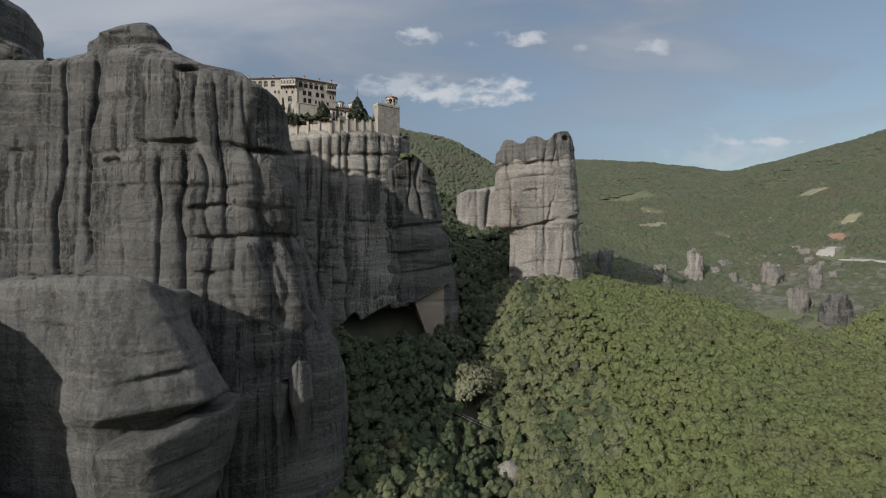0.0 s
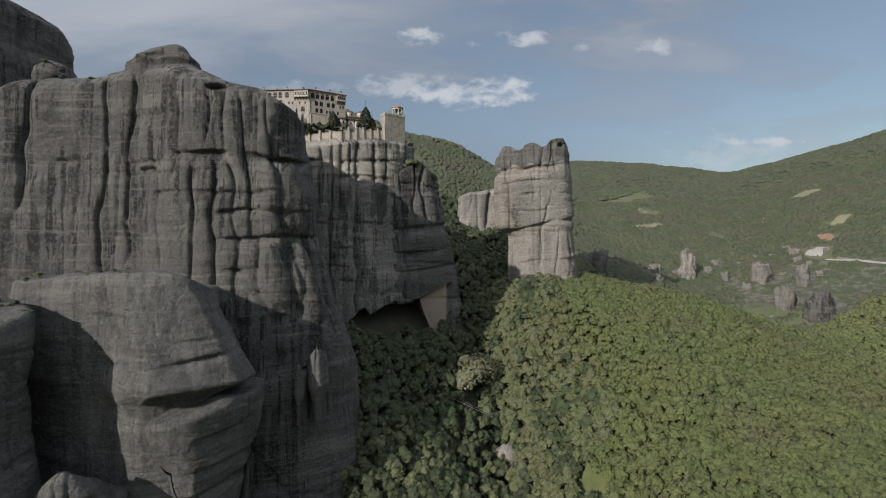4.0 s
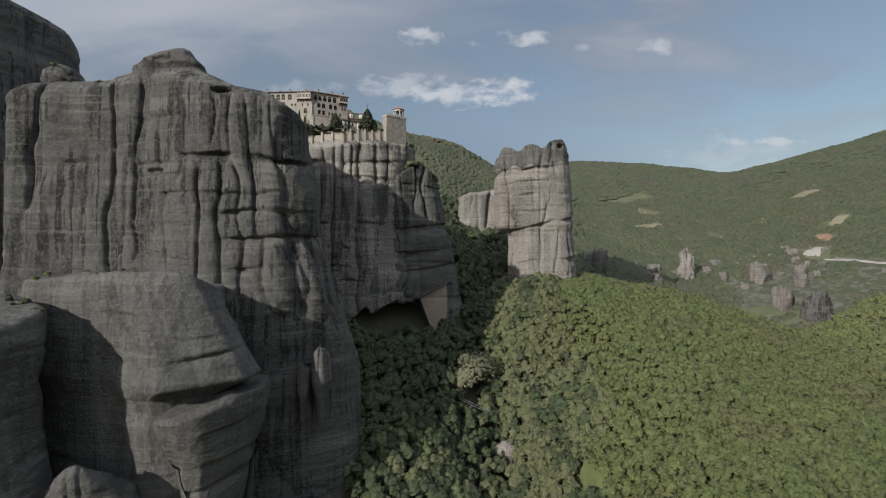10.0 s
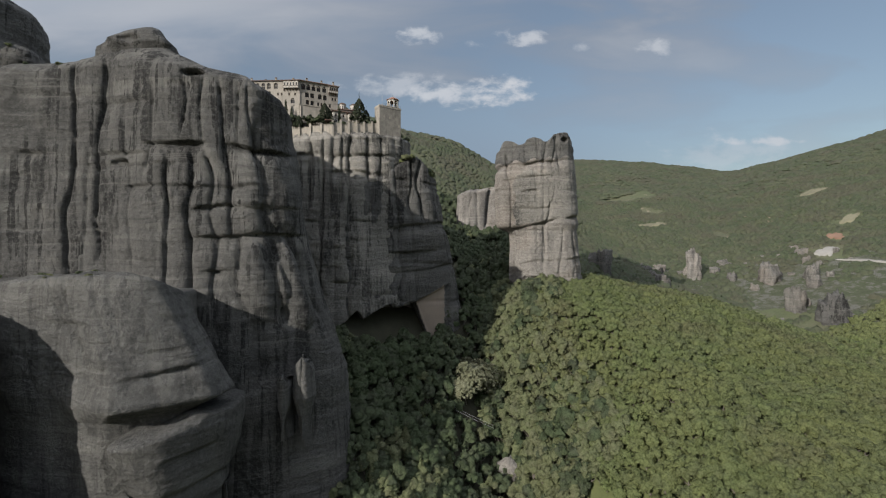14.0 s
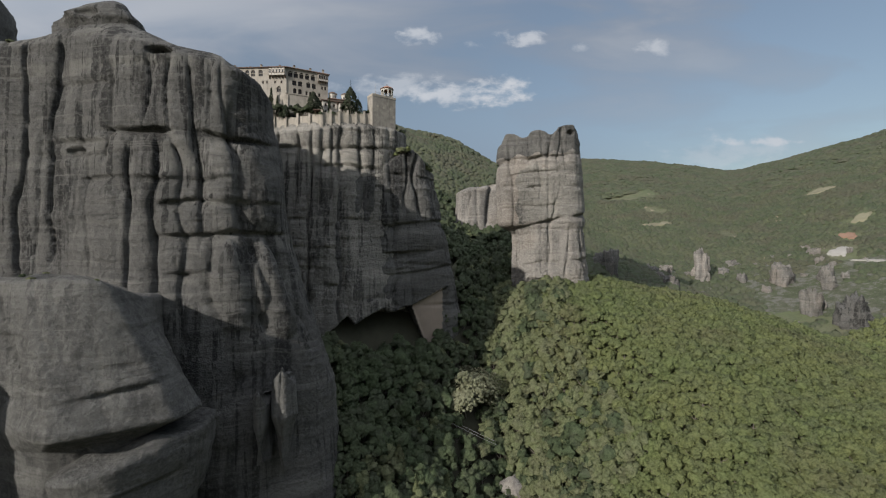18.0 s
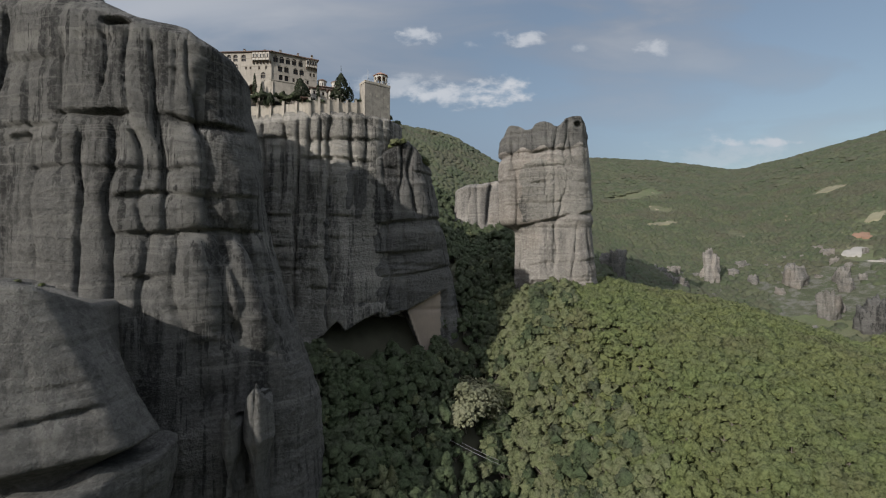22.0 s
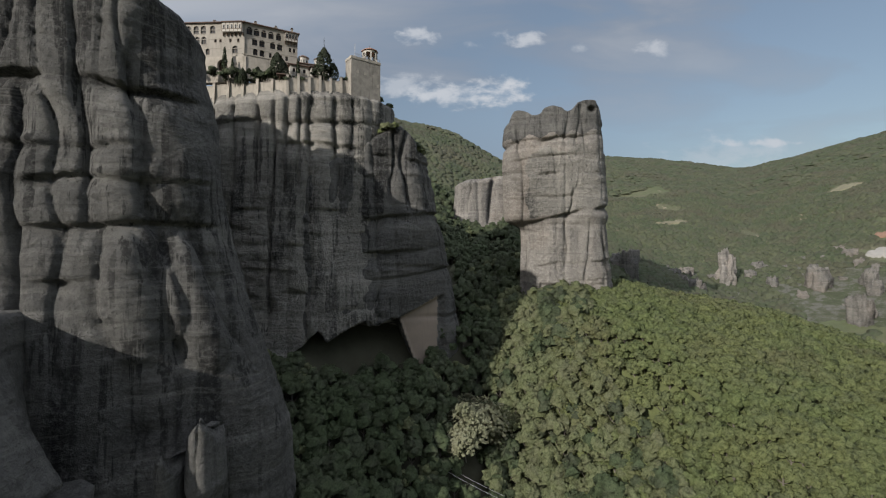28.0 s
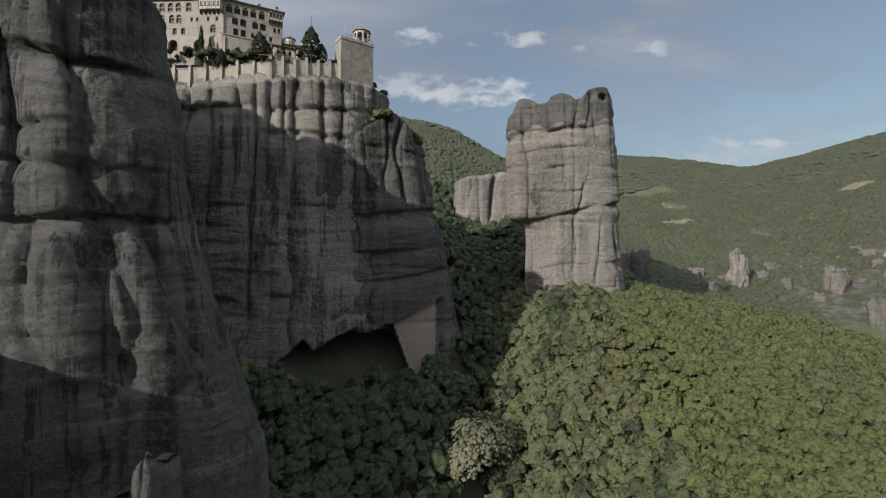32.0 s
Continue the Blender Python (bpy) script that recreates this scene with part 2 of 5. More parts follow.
def ground_material():
    m, n = material("forest_floor_and_scrub")
    p = n.add("ShaderNodeNewGeometry").outputs["Position"]
    a, b, d = n.noise(p, .02, 6, .6), n.noise(p, .12, 5, .62), n.noise(p, .9, 4, .65)
    c = n.mix(n.smooth(a, .42, .60), rgb(.078, .092, .047), rgb(.095, .096, .060))
    c = n.mix(n.math("MULTIPLY", n.smooth(b, .48, .66), .8), c, rgb(.066, .078, .042))
    c = n.mix(n.math("MULTIPLY", n.smooth(n.noise(n.scaled(p, 1, 1, 1, (90, 20, 0)), .05, 5, .65), .60, .68), .8), c, rgb(.24, .205, .155))
    c = n.mix(n.math("MULTIPLY", n.smooth(d, .45, .65), .35), c, rgb(.05, .05, .03))
    finish(n, c, .95, d, .6, .5)
    return m


GROUND = ground_material()


def rocky_scrub():
    m, n = material("rocky_scrub_ground")
    p = n.add("ShaderNodeNewGeometry").outputs["Position"]
    a, b, d = n.noise(p, .045, 6, .65), n.noise(p, .16, 6, .68), n.noise(p, .8, 5, .7)
    c = n.mix(n.smooth(a, .42, .58), rgb(.062, .074, .040), rgb(.080, .084, .058))
    c = n.mix(n.math("MULTIPLY", n.smooth(b, .50, .58), .85), c, rgb(.125, .121, .110))
    c = n.mix(n.math("MULTIPLY", n.smooth(b, .48, .40), .8), c, rgb(.050, .056, .032))
    c = n.mix(n.math("MULTIPLY", n.smooth(d, .5, .62), .5), c, rgb(.06, .062, .045))
    finish(n, c, .95, n.math("ADD", d, b), .9, 1.5)
    return m


ROCKY = rocky_scrub()
SLAB = plain("scoured_tan_rock", (.25, .205, .168), .15, .5, .93, .5, 0, .15)
GRASS = plain("green_undergrowth", (.085, .098, .040), .35, .8, .95, .6)
# leaf litter, darkened so the gully's and cave's shade is in the colour
SHADE_LITTER = plain("shaded_leaf_litter", (.046, .045, .030), .3, .8, .95, .6)


PLASTER = plain("cream_stone_wall", (.30, .275, .243), .22, 1.0, .9, .4, 0, .35)
STONE_WALL = plain("coursed_pale_stone", (.33, .30, .26), .3, 1.4, .92, .6, 0, .55)
WHITE = plain("whitewashed_plaster", (.42, .395, .36), .18, 1.0, .85, .2, 0, .3)
ROOF_TILE = plain("weathered_roof_tile", (.125, .085, .070), .3, 2.0, .85, .4)
RED_TILE = plain("terracotta_tile", (.27, .15, .11), .3, 2.0, .85, .4)
DARK_GLASS = plain("dark_window_glass", (.016, .016, .018), .1, 1.0, .55, 0)
WOOD_DARK = plain("dark_stained_timber", (.085, .055, .038), .3, 3.0, .8, .3)
METAL = plain("dull_grey_metal", (.30, .30, .31), .15, 3.0, .5, .1, .6)
EARTH = plain("bare_earth", (.165, .155, .105), .3, .3, .95, .5)
RED_EARTH = plain("red_earth", (.20, .125, .088), .3, .3, .95, .5)
GRAVEL = plain("pale_gravel", (.25, .24, .222), .3, .4, .95, .4)
BASTION = plain("grey_buff_masonry", (.255, .235, .208), .4, 2.2, .92, .8, 0, .6)

# ---- mesh tools ----
def hash3(i, j, k, seed):
    h = (i * 374761393 + j * 668265263 + k * 2147483647 + seed * 1274126177) & 0xFFFFFFFF
    h = ((h ^ (h >> 13)) * 1274126177) & 0xFFFFFFFF
    h = ((h ^ (h >> 16)) * 2246822519) & 0xFFFFFFFF
    return ((h ^ (h >> 15)) & 0xFFFFFF) / float(0xFFFFFF)


def vnoise(x, y, z, seed=0):
    """Value noise, 0 to 1, on arrays."""
    x, y, z = np.broadcast_arrays(np.asarray(x, float), np.asarray(y, float), np.asarray(z, float))
    xi, yi, zi = np.floor(x).astype(np.int64), np.floor(y).astype(np.int64), np.floor(z).astype(np.int64)
    fx, fy, fz = x - xi, y - yi, z - zi
    fx, fy, fz = fx * fx * (3 - 2 * fx), fy * fy * (3 - 2 * fy), fz * fz * (3 - 2 * fz)
    out = 0
    for a in (0, 1):
        for b in (0, 1):
            for c in (0, 1):
                wgt = (fx if a else 1 - fx) * (fy if b else 1 - fy) * (fz if c else 1 - fz)
                out = out + wgt * hash3(xi + a, yi + b, zi + c, seed)
    return out


def fbm(x, y, z, octaves=4, seed=0, gain=.5):
    """Layered noise, about -1 to 1."""
    s, amp, tot, f = 0, 1.0, 0, 1.0
    for o in range(octaves):
        s = s + amp * (vnoise(x * f, y * f, z * f, seed + 17 * o) * 2 - 1)
        tot += amp
        amp, f = amp * gain, f * 2.03
    return s / tot


def grid_faces(rows, cols, wrap):
    i, j = np.meshgrid(np.arange(rows - 1), np.arange(cols if wrap else cols - 1), indexing="ij")
    i, j = i.ravel(), j.ravel()
    k = (j + 1) % cols
    return np.stack([i * cols + j, i * cols + k, (i + 1) * cols + k, (i + 1) * cols + j], 1)


def mesh_from(name, verts, faces, mats, smooth=True, index=None, normals=None):
    """A mesh from arrays of corners and of quads or triangles."""
    verts, faces = np.asarray(verts, np.float32), np.asarray(faces, np.int32)
    me = bpy.data.meshes.new(name)
    n, k = faces.shape
    me.vertices.add(len(verts))
    me.vertices.foreach_set("co", verts.ravel())
    me.loops.add(n * k)
    me.loops.foreach_set("vertex_index", faces.ravel())
    me.polygons.add(n)
    me.polygons.foreach_set("loop_start", np.arange(0, n * k, k, dtype=np.int32))
    me.polygons.foreach_set("loop_total", np.full(n, k, np.int32))
    me.polygons.foreach_set("use_smooth", np.full(n, smooth))
    for m in mats:
        me.materials.append(m)
    if index is not None:
        me.polygons.foreach_set("material_index", np.asarray(index, np.int32))
    me.update(calc_edges=True)
    if normals is not None:
        a = me.attributes.new("custom_normal", "FLOAT_VECTOR", "POINT")
        a.data.foreach_set("vector", np.asarray(normals, np.float32).ravel())
    return me


def part(name, bm, mat, parent, label="", smooth=False):
    """Links a bmesh as one mesh object under a thing or a part."""
    me = bpy.data.meshes.new(name)
    bm.to_mesh(me)
    bm.free()
    me.materials.append(mat)
    if smooth:
        me.polygons.foreach_set("use_smooth", [True] * len(me.polygons))
    ob = new(name, me)
    if parent is not None:
        ob.parent = parent
    return tagged(ob, label)


def loop_points(ctrl, fine, coarse, facing):
    """A closed smooth line through (x, y, top) knots, fine where its outward side looks along `facing`."""
    c = np.array(ctrl, float)
    n, pts = len(c), []
    for i in range(n):
        p0, p1, p2, p3 = c[i - 1], c[i], c[(i + 1) % n], c[(i + 2) % n]
        t = np.linspace(0, 1, 40, endpoint=False)[:, None]
        pts.append(.5 * (2 * p1 + (p2 - p0) * t + (2 * p0 - 5 * p1 + 4 * p2 - p3) * t ** 2 + (3 * p1 - p0 - 3 * p2 + p3) * t ** 3))
    pts = np.concatenate(pts)
    d = np.roll(pts, -1, 0) - pts
    seg = np.hypot(d[:, 0], d[:, 1])
    out = np.stack([d[:, 1], -d[:, 0]], 1) / seg[:, None]
    look_at = out @ np.array(facing)
    step = np.where(look_at > -.25, fine, coarse)
    acc = np.concatenate([[0], np.cumsum(seg / step)])
    m = max(12, int(acc[-1]))
    want = np.linspace(0, acc[-1], m, endpoint=False)
    ext = np.concatenate([pts, pts[:1]])
    res = np.stack([np.interp(want, acc, ext[:, i]) for i in range(3)], 1)
    d = np.roll(res, -1, 0) - np.roll(res, 1, 0)
    nrm = np.stack([d[:, 1], -d[:, 0]], 1)
    nrm /= np.linalg.norm(nrm, axis=1)[:, None]
    return res, nrm


def flutes(s, z, spacing, depth, seed, tier=15.0, width=.6):
    """Rounded columns parted by creases, stacked in tiers that stand out unequally: outward metres."""
    q = (z + 3.0 * fbm(s * .018, 0 * s, 0 * s, 2, seed)) / tier + .7 * vnoise(s * .015, 0 * s, 0 * s, seed + 1)
    i = np.floor(q).astype(np.int64)
    fr = q - i
    e = np.clip((fr - .86) / .14, 0, 1)
    u = s / spacing + .55 * fbm(s / spacing * .6, 0 * s, 0 * s, 2, seed + 2) + .22 * fbm(s * .05, z * .035, 0 * s, 2, seed + 3)
    c = np.floor(u).astype(np.int64)
    f = u - c

    def force(col):
        k = [np.clip(hash3(col, i + d, 0 * i, seed + 4) * .75 + hash3(col, 0 * i, 0 * i, seed + 5) * .8 - .38, 0, 1) for d in (0, 1)]
        return k[0] * (1 - e) + k[1] * e

    out = 0
    for d, k in ((f * spacing, force(c)), ((1 - f) * spacing, force(c + 1))):
        out = out - depth * k * (.82 * np.exp(-d / width) + .18 * np.exp(-(d / (spacing * .24)) ** 2))
    flat = c + np.clip((f - .5) * 2.4 + .5, 0, 1)
    lo, hi = (vnoise(flat * .8, (i + d) * 5.37, 0 * s, seed + 6) for d in (0, 1))
    out = out + depth * .75 * ((lo * (1 - e) + hi * e) - .5)
    notch = np.clip(vnoise(u * .6, i * 3.1, 0 * s, seed + 7) * 2.4 - .9, 0, 1)
    return out - depth * .45 * notch * np.exp(-((fr - .93) * tier / .9) ** 2)


def rock(name, ctrl, base, mat, profile, shape=None, fine=.6, coarse=4.0, facing=(0.25, -.97), seed=1, dome=4.0,
         rough=1.0, label="", category="rock", lip=2.5, parent=None, cap_noise=2.0, kind="structure", paint=None, mat2=None, beds=1.0, shear=None,
         columns=None, smooth_at=None, trim=None):
    """A rock mass. ctrl: its plan, anticlockwise from above, as (x, y, top). profile: (z, outward metres) rows.
    shape(x, y, z) gives further outward metres (grooves, ledges, hollows); columns: (spacing, depth, tier)."""
    ring, nrm = loop_points(ctrl, fine, coarse, facing)
    cols = len(ring)
    high = ring[:, 2].max() - base
    rows = max(8, int(high / fine * .9))
    v = np.linspace(0, 1, rows)[:, None]
    z = base + (ring[:, 2] - base)[None, :] * v
    x0, y0 = np.broadcast_to(ring[:, 0], z.shape), np.broadcast_to(ring[:, 1], z.shape)
    nx, ny = np.broadcast_to(nrm[:, 0], z.shape), np.broadcast_to(nrm[:, 1], z.shape)
    d = np.roll(ring, -1, 0) - ring
    arc = np.broadcast_to(np.concatenate([[0], np.cumsum(np.hypot(d[:, 0], d[:, 1]))[:-1]]), z.shape)
    pz, po = zip(*profile)
    off = np.interp(z, pz, po)
    round_off = np.interp(ring[:, 2], *lip)[None, :] if isinstance(lip, tuple) else lip
    below = np.maximum(0, round_off - (ring[:, 2][None, :] - z)) / round_off
    off = off - round_off * .8 * below ** 2.2
    if columns:
        off = off + flutes(arc, z, columns[0], columns[1], seed + 80, columns[2])
    extra = rough * (1.5 * fbm(x0 * .045, y0 * .045, z * .03, 3, seed) + .7 * fbm(x0 * .16, y0 * .16, z * .10, 3, seed + 5)
                     + .30 * fbm(x0 * .5, y0 * .5, z * .5, 3, seed + 9, .6))
    # beds of unequal strength stand out in soft steps
    warpz = z + 2.2 * fbm(x0 * .03, y0 * .03, 0 * z, 2, seed + 3)
    for thick, amp, sd in ((6.5, .75, 41), (2.3, .65, 43), (.95, .28, 45)):
        q = warpz / thick + .35 * fbm(x0 * .02, y0 * .02, z * .02, 2, seed + sd)
        i, fr = np.floor(q), q - np.floor(q)
        e = np.clip((fr - .72) / .28, 0, 1)
        a = vnoise(x0 / (thick * 3.5), y0 / (thick * 3.5), i * 7.31, seed + sd)
        b = vnoise(x0 / (thick * 3.5), y0 / (thick * 3.5), (i + 1) * 7.31, seed + sd)
        extra = extra + beds * rough * amp * ((a * (1 - e) + b * e) - .5)
    # a few thin joints
    jv = np.abs(fbm(x0 * .06 + 3, y0 * .06, z * .02, 2, seed + 51))
    jh = np.abs(fbm(x0 * .03, y0 * .03, z * .09, 2, seed + 53))
    keep = np.clip(vnoise(x0 * .05, y0 * .05, z * .04, seed + 55) * 3 - 1.5, 0, 1)
    extra = extra - rough * keep * (1.0 * np.clip(1 - jv * 26, 0, 1) + .6 * np.clip(1 - jh * 30, 0, 1))
    if smooth_at is not None:
        extra = extra * (1 - smooth_at(x0, y0, z))
    off = off + extra
    if shape is not None:
        off = off + shape(x0, y0, z)
    x, y = x0 + nx * off, y0 + ny * off
    if shear is not None:
        sx, sy = shear(x0, y0, z)
        x, y = x + sx, y + sy
    if trim is not None:
        x, y = trim(x, y, z)
    verts = [np.stack([x, y, z], 2).reshape(-1, 3)]
    top = np.stack([x[-1], y[-1], z[-1]], 1)
    mid = top.mean(0)
    k = 14
    for i in range(1, k + 1):
        f = (i / k) ** 1.15 * .985
        q = top * (1 - f) + mid * f
        blend = top[:, 2] * (1 - f) + (top[:, 2].mean()) * f
        q[:, 2] = blend + dome * (1 - (1 - f) ** 2.6) + cap_noise * min(1, 3 * f) * fbm(q[:, 0] * .10, q[:, 1] * .10, 0 * q[:, 0], 3, seed + 31)
        verts.append(q)
    faces = grid_faces(rows + k, cols, True)
    verts = np.concatenate(verts)
    index = None
    if paint is not None:
        c = verts[faces].mean(1)
        index = paint(c[:, 0], c[:, 1], c[:, 2]).astype(np.int32)
    ob = new(name, mesh_from(name, verts, faces, [mat] + (list(mat2) if isinstance(mat2, (list, tuple)) else [mat2] if mat2 else []), index=index))
    ob.parent = parent
    return tagged(ob, label, category, kind=kind)


def groove(x, z, ax, az, bx, bz, depth, width, fade=6.0, wander=.9, seed=3):
    """A crease that runs from (ax, az) down to (bx, bz) across a face: negative metres."""
    t = np.clip((z - az) / (bz - az), -.2, 1.2)
    cx = ax + (bx - ax) * t + wander * (vnoise(z * .09, 0 * z, 0 * z, seed) * 2 - 1) * 1.5
    ends = np.clip((max(az, bz) + fade - z) / fade, 0, 1) * np.clip((z - min(az, bz) + fade) / fade, 0, 1)
    d = np.abs(x - cx)
    lean = np.where(x > cx, 1.2, .6)
    rag = .75 + .5 * vnoise(z * .25, 0 * z, 0 * z, seed + 4)
    return -depth * ends * rag * (.84 * np.exp(-d / (width * .52 * lean)) + .16 * np.exp(-(d / (width * 2.0)) ** 2))


def ledge(x, z, level, dip, depth, x0, x1, width=.7, under=2.2, seed=5):
    """A cut bed along a face between x0 and x1: sharp above, tapering below."""
    zl = level + dip * (x - x0) + .8 * (vnoise(x * .12, 0 * x, 0 * x, seed) * 2 - 1)
    d = zl - z
    cut = np.where(d > 0, np.exp(-d / under), np.exp(-(d / width) ** 2 * 2))
    along = np.clip((x - x0) / 4, 0, 1) * np.clip((x1 - x) / 4, 0, 1) * np.clip(1.7 * vnoise(x * .13, 0 * x, 0 * x + 3, seed) - .35, 0, 1)
    return -depth * cut * along


def bump_at(x, z, cx, cz, rx, rz, out, power=2.0):
    """A swelling (or, if negative, a hollow) on a face."""
    q = np.abs((x - cx) / rx) ** power + np.abs((z - cz) / rz) ** power
    return out * np.clip(1 - q, 0, 1) ** .6

# ---- the land ----
def along(px, py, line):
    """Nearest point on a plan polyline: distance, height there, and which side (+ right of its way)."""
    best = np.full(np.shape(px), 1e9)
    hz, side = np.zeros(np.shape(px)), np.zeros(np.shape(px))
    for (ax, ay, az), (bx, by, bz) in zip(line, line[1:]):
        dx, dy = bx - ax, by - ay
        t = np.clip(((px - ax) * dx + (py - ay) * dy) / (dx * dx + dy * dy), 0, 1)
        d = np.hypot(px - ax - t * dx, py - ay - t * dy)
        near = d < best
        best = np.where(near, d, best)
        hz = np.where(near, az + (bz - az) * t, hz)
        side = np.where(near, (px - ax) * dy - (py - ay) * dx, side)
    return best, hz, side


def soft_max(a, b, k):
    h = np.clip(.5 + .5 * (a - b) / k, 0, 1)
    return b * (1 - h) + a * h + k * h * (1 - h)


SPUR = [(48, 268, -16), (72, 252, -16), (104, 238, -22), (120, 215, -30), (131, 185, -38), (130, 150, -47), (124, 110, -62), (116, 40, -90)]
GULLY = [(34, 0, -140), (26, 130, -108), (22, 177, -89), (12, 199, -73), (15, 212, -54), (19, 224, -39), (22, 260, -22), (28, 340, 6), (38, 400, 26), (40, 650, 90)]
RIGHT_SPUR = [(205, 262, -86), (250, 285, -66), (300, 305, -44), (420, 340, 0), (600, 420, 60)]
LEFT_HILL = [(-420, 640, 150), (-160, 660, 205), (-43, 700, 174), (80, 770, 138), (240, 980, 130)]
BACK_HILL = [(120, 1150, 190), (330, 1130, 222), (460, 1120, 214), (680, 1120, 182), (760, 900, 190), (860, 830, 225), (1100, 700, 300)]
BANK = [(-72, 178, -56), (-40, 191, -50), (-14, 196, -47), (-3, 203, -46), (5, 224, -37), (12, 262, -20)]
SADDLE = [(-140, 330, 40), (0, 372, 26), (40, 385, 26), (70, 420, 30)]
WEST_HILL = [(-700, 320, 190), (-430, 360, 158), (-335, 352, 140)]


def gully_x(y):
    return np.interp(y, [p[1] for p in GULLY], [p[0] for p in GULLY])


def land(x, y):
    x, y = np.asarray(x, float), np.asarray(y, float)
    h = np.interp(y - .08 * x, [-500, 120, 250, 350, 400, 560, 800, 1200, 2000, 4000], [-150, -125, -84, -42, -22, 46, 105, 160, 150, 120])
    ridge = -1e3
    for seg in zip(SPUR, SPUR[1:]):
        d, z, _ = along(x, y, seg)
        ridge = soft_max(z - .36 * (np.sqrt(d * d + 30 ** 2) - 30) - .0004 * d * d, ridge, 3)
    h = soft_max(ridge - .7, h, 8)
    for line, slope, r in ((RIGHT_SPUR, .42, 20), (LEFT_HILL, .66, 60), (SADDLE, .5, 20), (BACK_HILL, .36, 70), (WEST_HILL, 1.3, 30)):
        for seg in zip(line, line[1:]):
            d, z, _ = along(x, y, seg)
            h = soft_max(z - slope * (np.sqrt(d * d + r * r) - r), h, 12)
    d, z = np.abs(x - gully_x(y)) * .96, np.interp(y, [p[1] for p in GULLY], [p[2] for p in GULLY])
    left = np.interp(y, [95, 150, 195, 230], [.20, .50, .78, .6])
    walls = z + np.where(x > gully_x(y), 1.1, left) * np.maximum(0, np.sqrt(d * d + 16) - 5)
    walls = walls + np.maximum(0, y - 420) * .8
    h = -soft_max(-h, -walls, 9)
    d, z, _ = along(x, y, BANK)
    h = soft_max(z - np.interp(x, [-30, -8], [.85, 1.35]) * (np.sqrt(d * d + 16) - 4), h, 5)
    h = h - 20 * np.exp(-((x + 45) / 18) ** 2 - ((y - 135) / 16) ** 2)
    h = h - 15 * np.exp(-((x - 120) / 26) ** 2 - ((y - 288) / 22) ** 2)
    far = np.clip((y - 330) / 250, 0, 1)
    h = h + (1.6 + 9 * far) * fbm(x * .012, y * .012, 0 * x, 4, 71) + (.7 + .8 * far) * fbm(x * .07, y * .07, 0 * x, 3, 73)
    return h


def land_axis(lo, hi, step, ends, grow=1.13):
    a = [lo, *np.arange(lo, hi, step), hi]
    s, left = step, []
    p = lo
    while p > ends[0]:
        s *= grow
        p -= s
        left.append(p)
    s, p, right = step, hi, []
    while p < ends[1]:
        s *= grow
        p += s
        right.append(p)
    return np.unique(np.array(left[::-1] + a + right))


gx, gy = land_axis(-170, 420, 2.6, (-4500, 4500)), land_axis(20, 560, 2.8, (-3000, 4600))
GX, GY = np.meshgrid(gx, gy)
ground_verts = np.stack([GX, GY, land(GX, GY)], 2).reshape(-1, 3)
land_faces = grid_faces(len(gy), len(gx), False)
mid = ground_verts[land_faces].mean(1)
rocky_here = (along(mid[:, 0], mid[:, 1], [(95, 330, 0), (215, 385, 0), (300, 330, 0), (420, 330, 0)])[0] + 22 * fbm(mid[:, 0] * .03, mid[:, 1] * .03, 0 * mid[:, 0], 3, 5) < 48)
woods_here = (along(mid[:, 0], mid[:, 1], SPUR)[0] < 110) & (mid[:, 1] < 285) | (np.abs(mid[:, 0] - gully_x(mid[:, 1])) < 80) & (mid[:, 1] < 420)
# from the gully westward the ground takes the litter with painted-in shade
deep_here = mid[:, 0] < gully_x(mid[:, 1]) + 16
ground = new("ground", mesh_from("ground", ground_verts, land_faces, [GROUND, ROCKY, SHADE_LITTER, GRASS], index=np.where(woods_here, np.where(deep_here, 2, 3), rocky_here)))
tagged(ground, "steep green valley floor and scrub-covered hills", "ground", kind="structure")

def ground_at(x, y):
    """Height of the ground sheet itself, between its grid lines."""
    x, y = np.asarray(x, float), np.asarray(y, float)
    i, j = np.clip(np.searchsorted(gx, x) - 1, 0, len(gx) - 2), np.clip(np.searchsorted(gy, y) - 1, 0, len(gy) - 2)
    u, w = (x - gx[i]) / (gx[i + 1] - gx[i]), (y - gy[j]) / (gy[j + 1] - gy[j])
    q = ground_verts[:, 2].reshape(len(gy), len(gx))
    return q[j, i] * (1 - u) * (1 - w) + q[j, i + 1] * u * (1 - w) + q[j + 1, i] * (1 - u) * w + q[j + 1, i + 1] * u * w


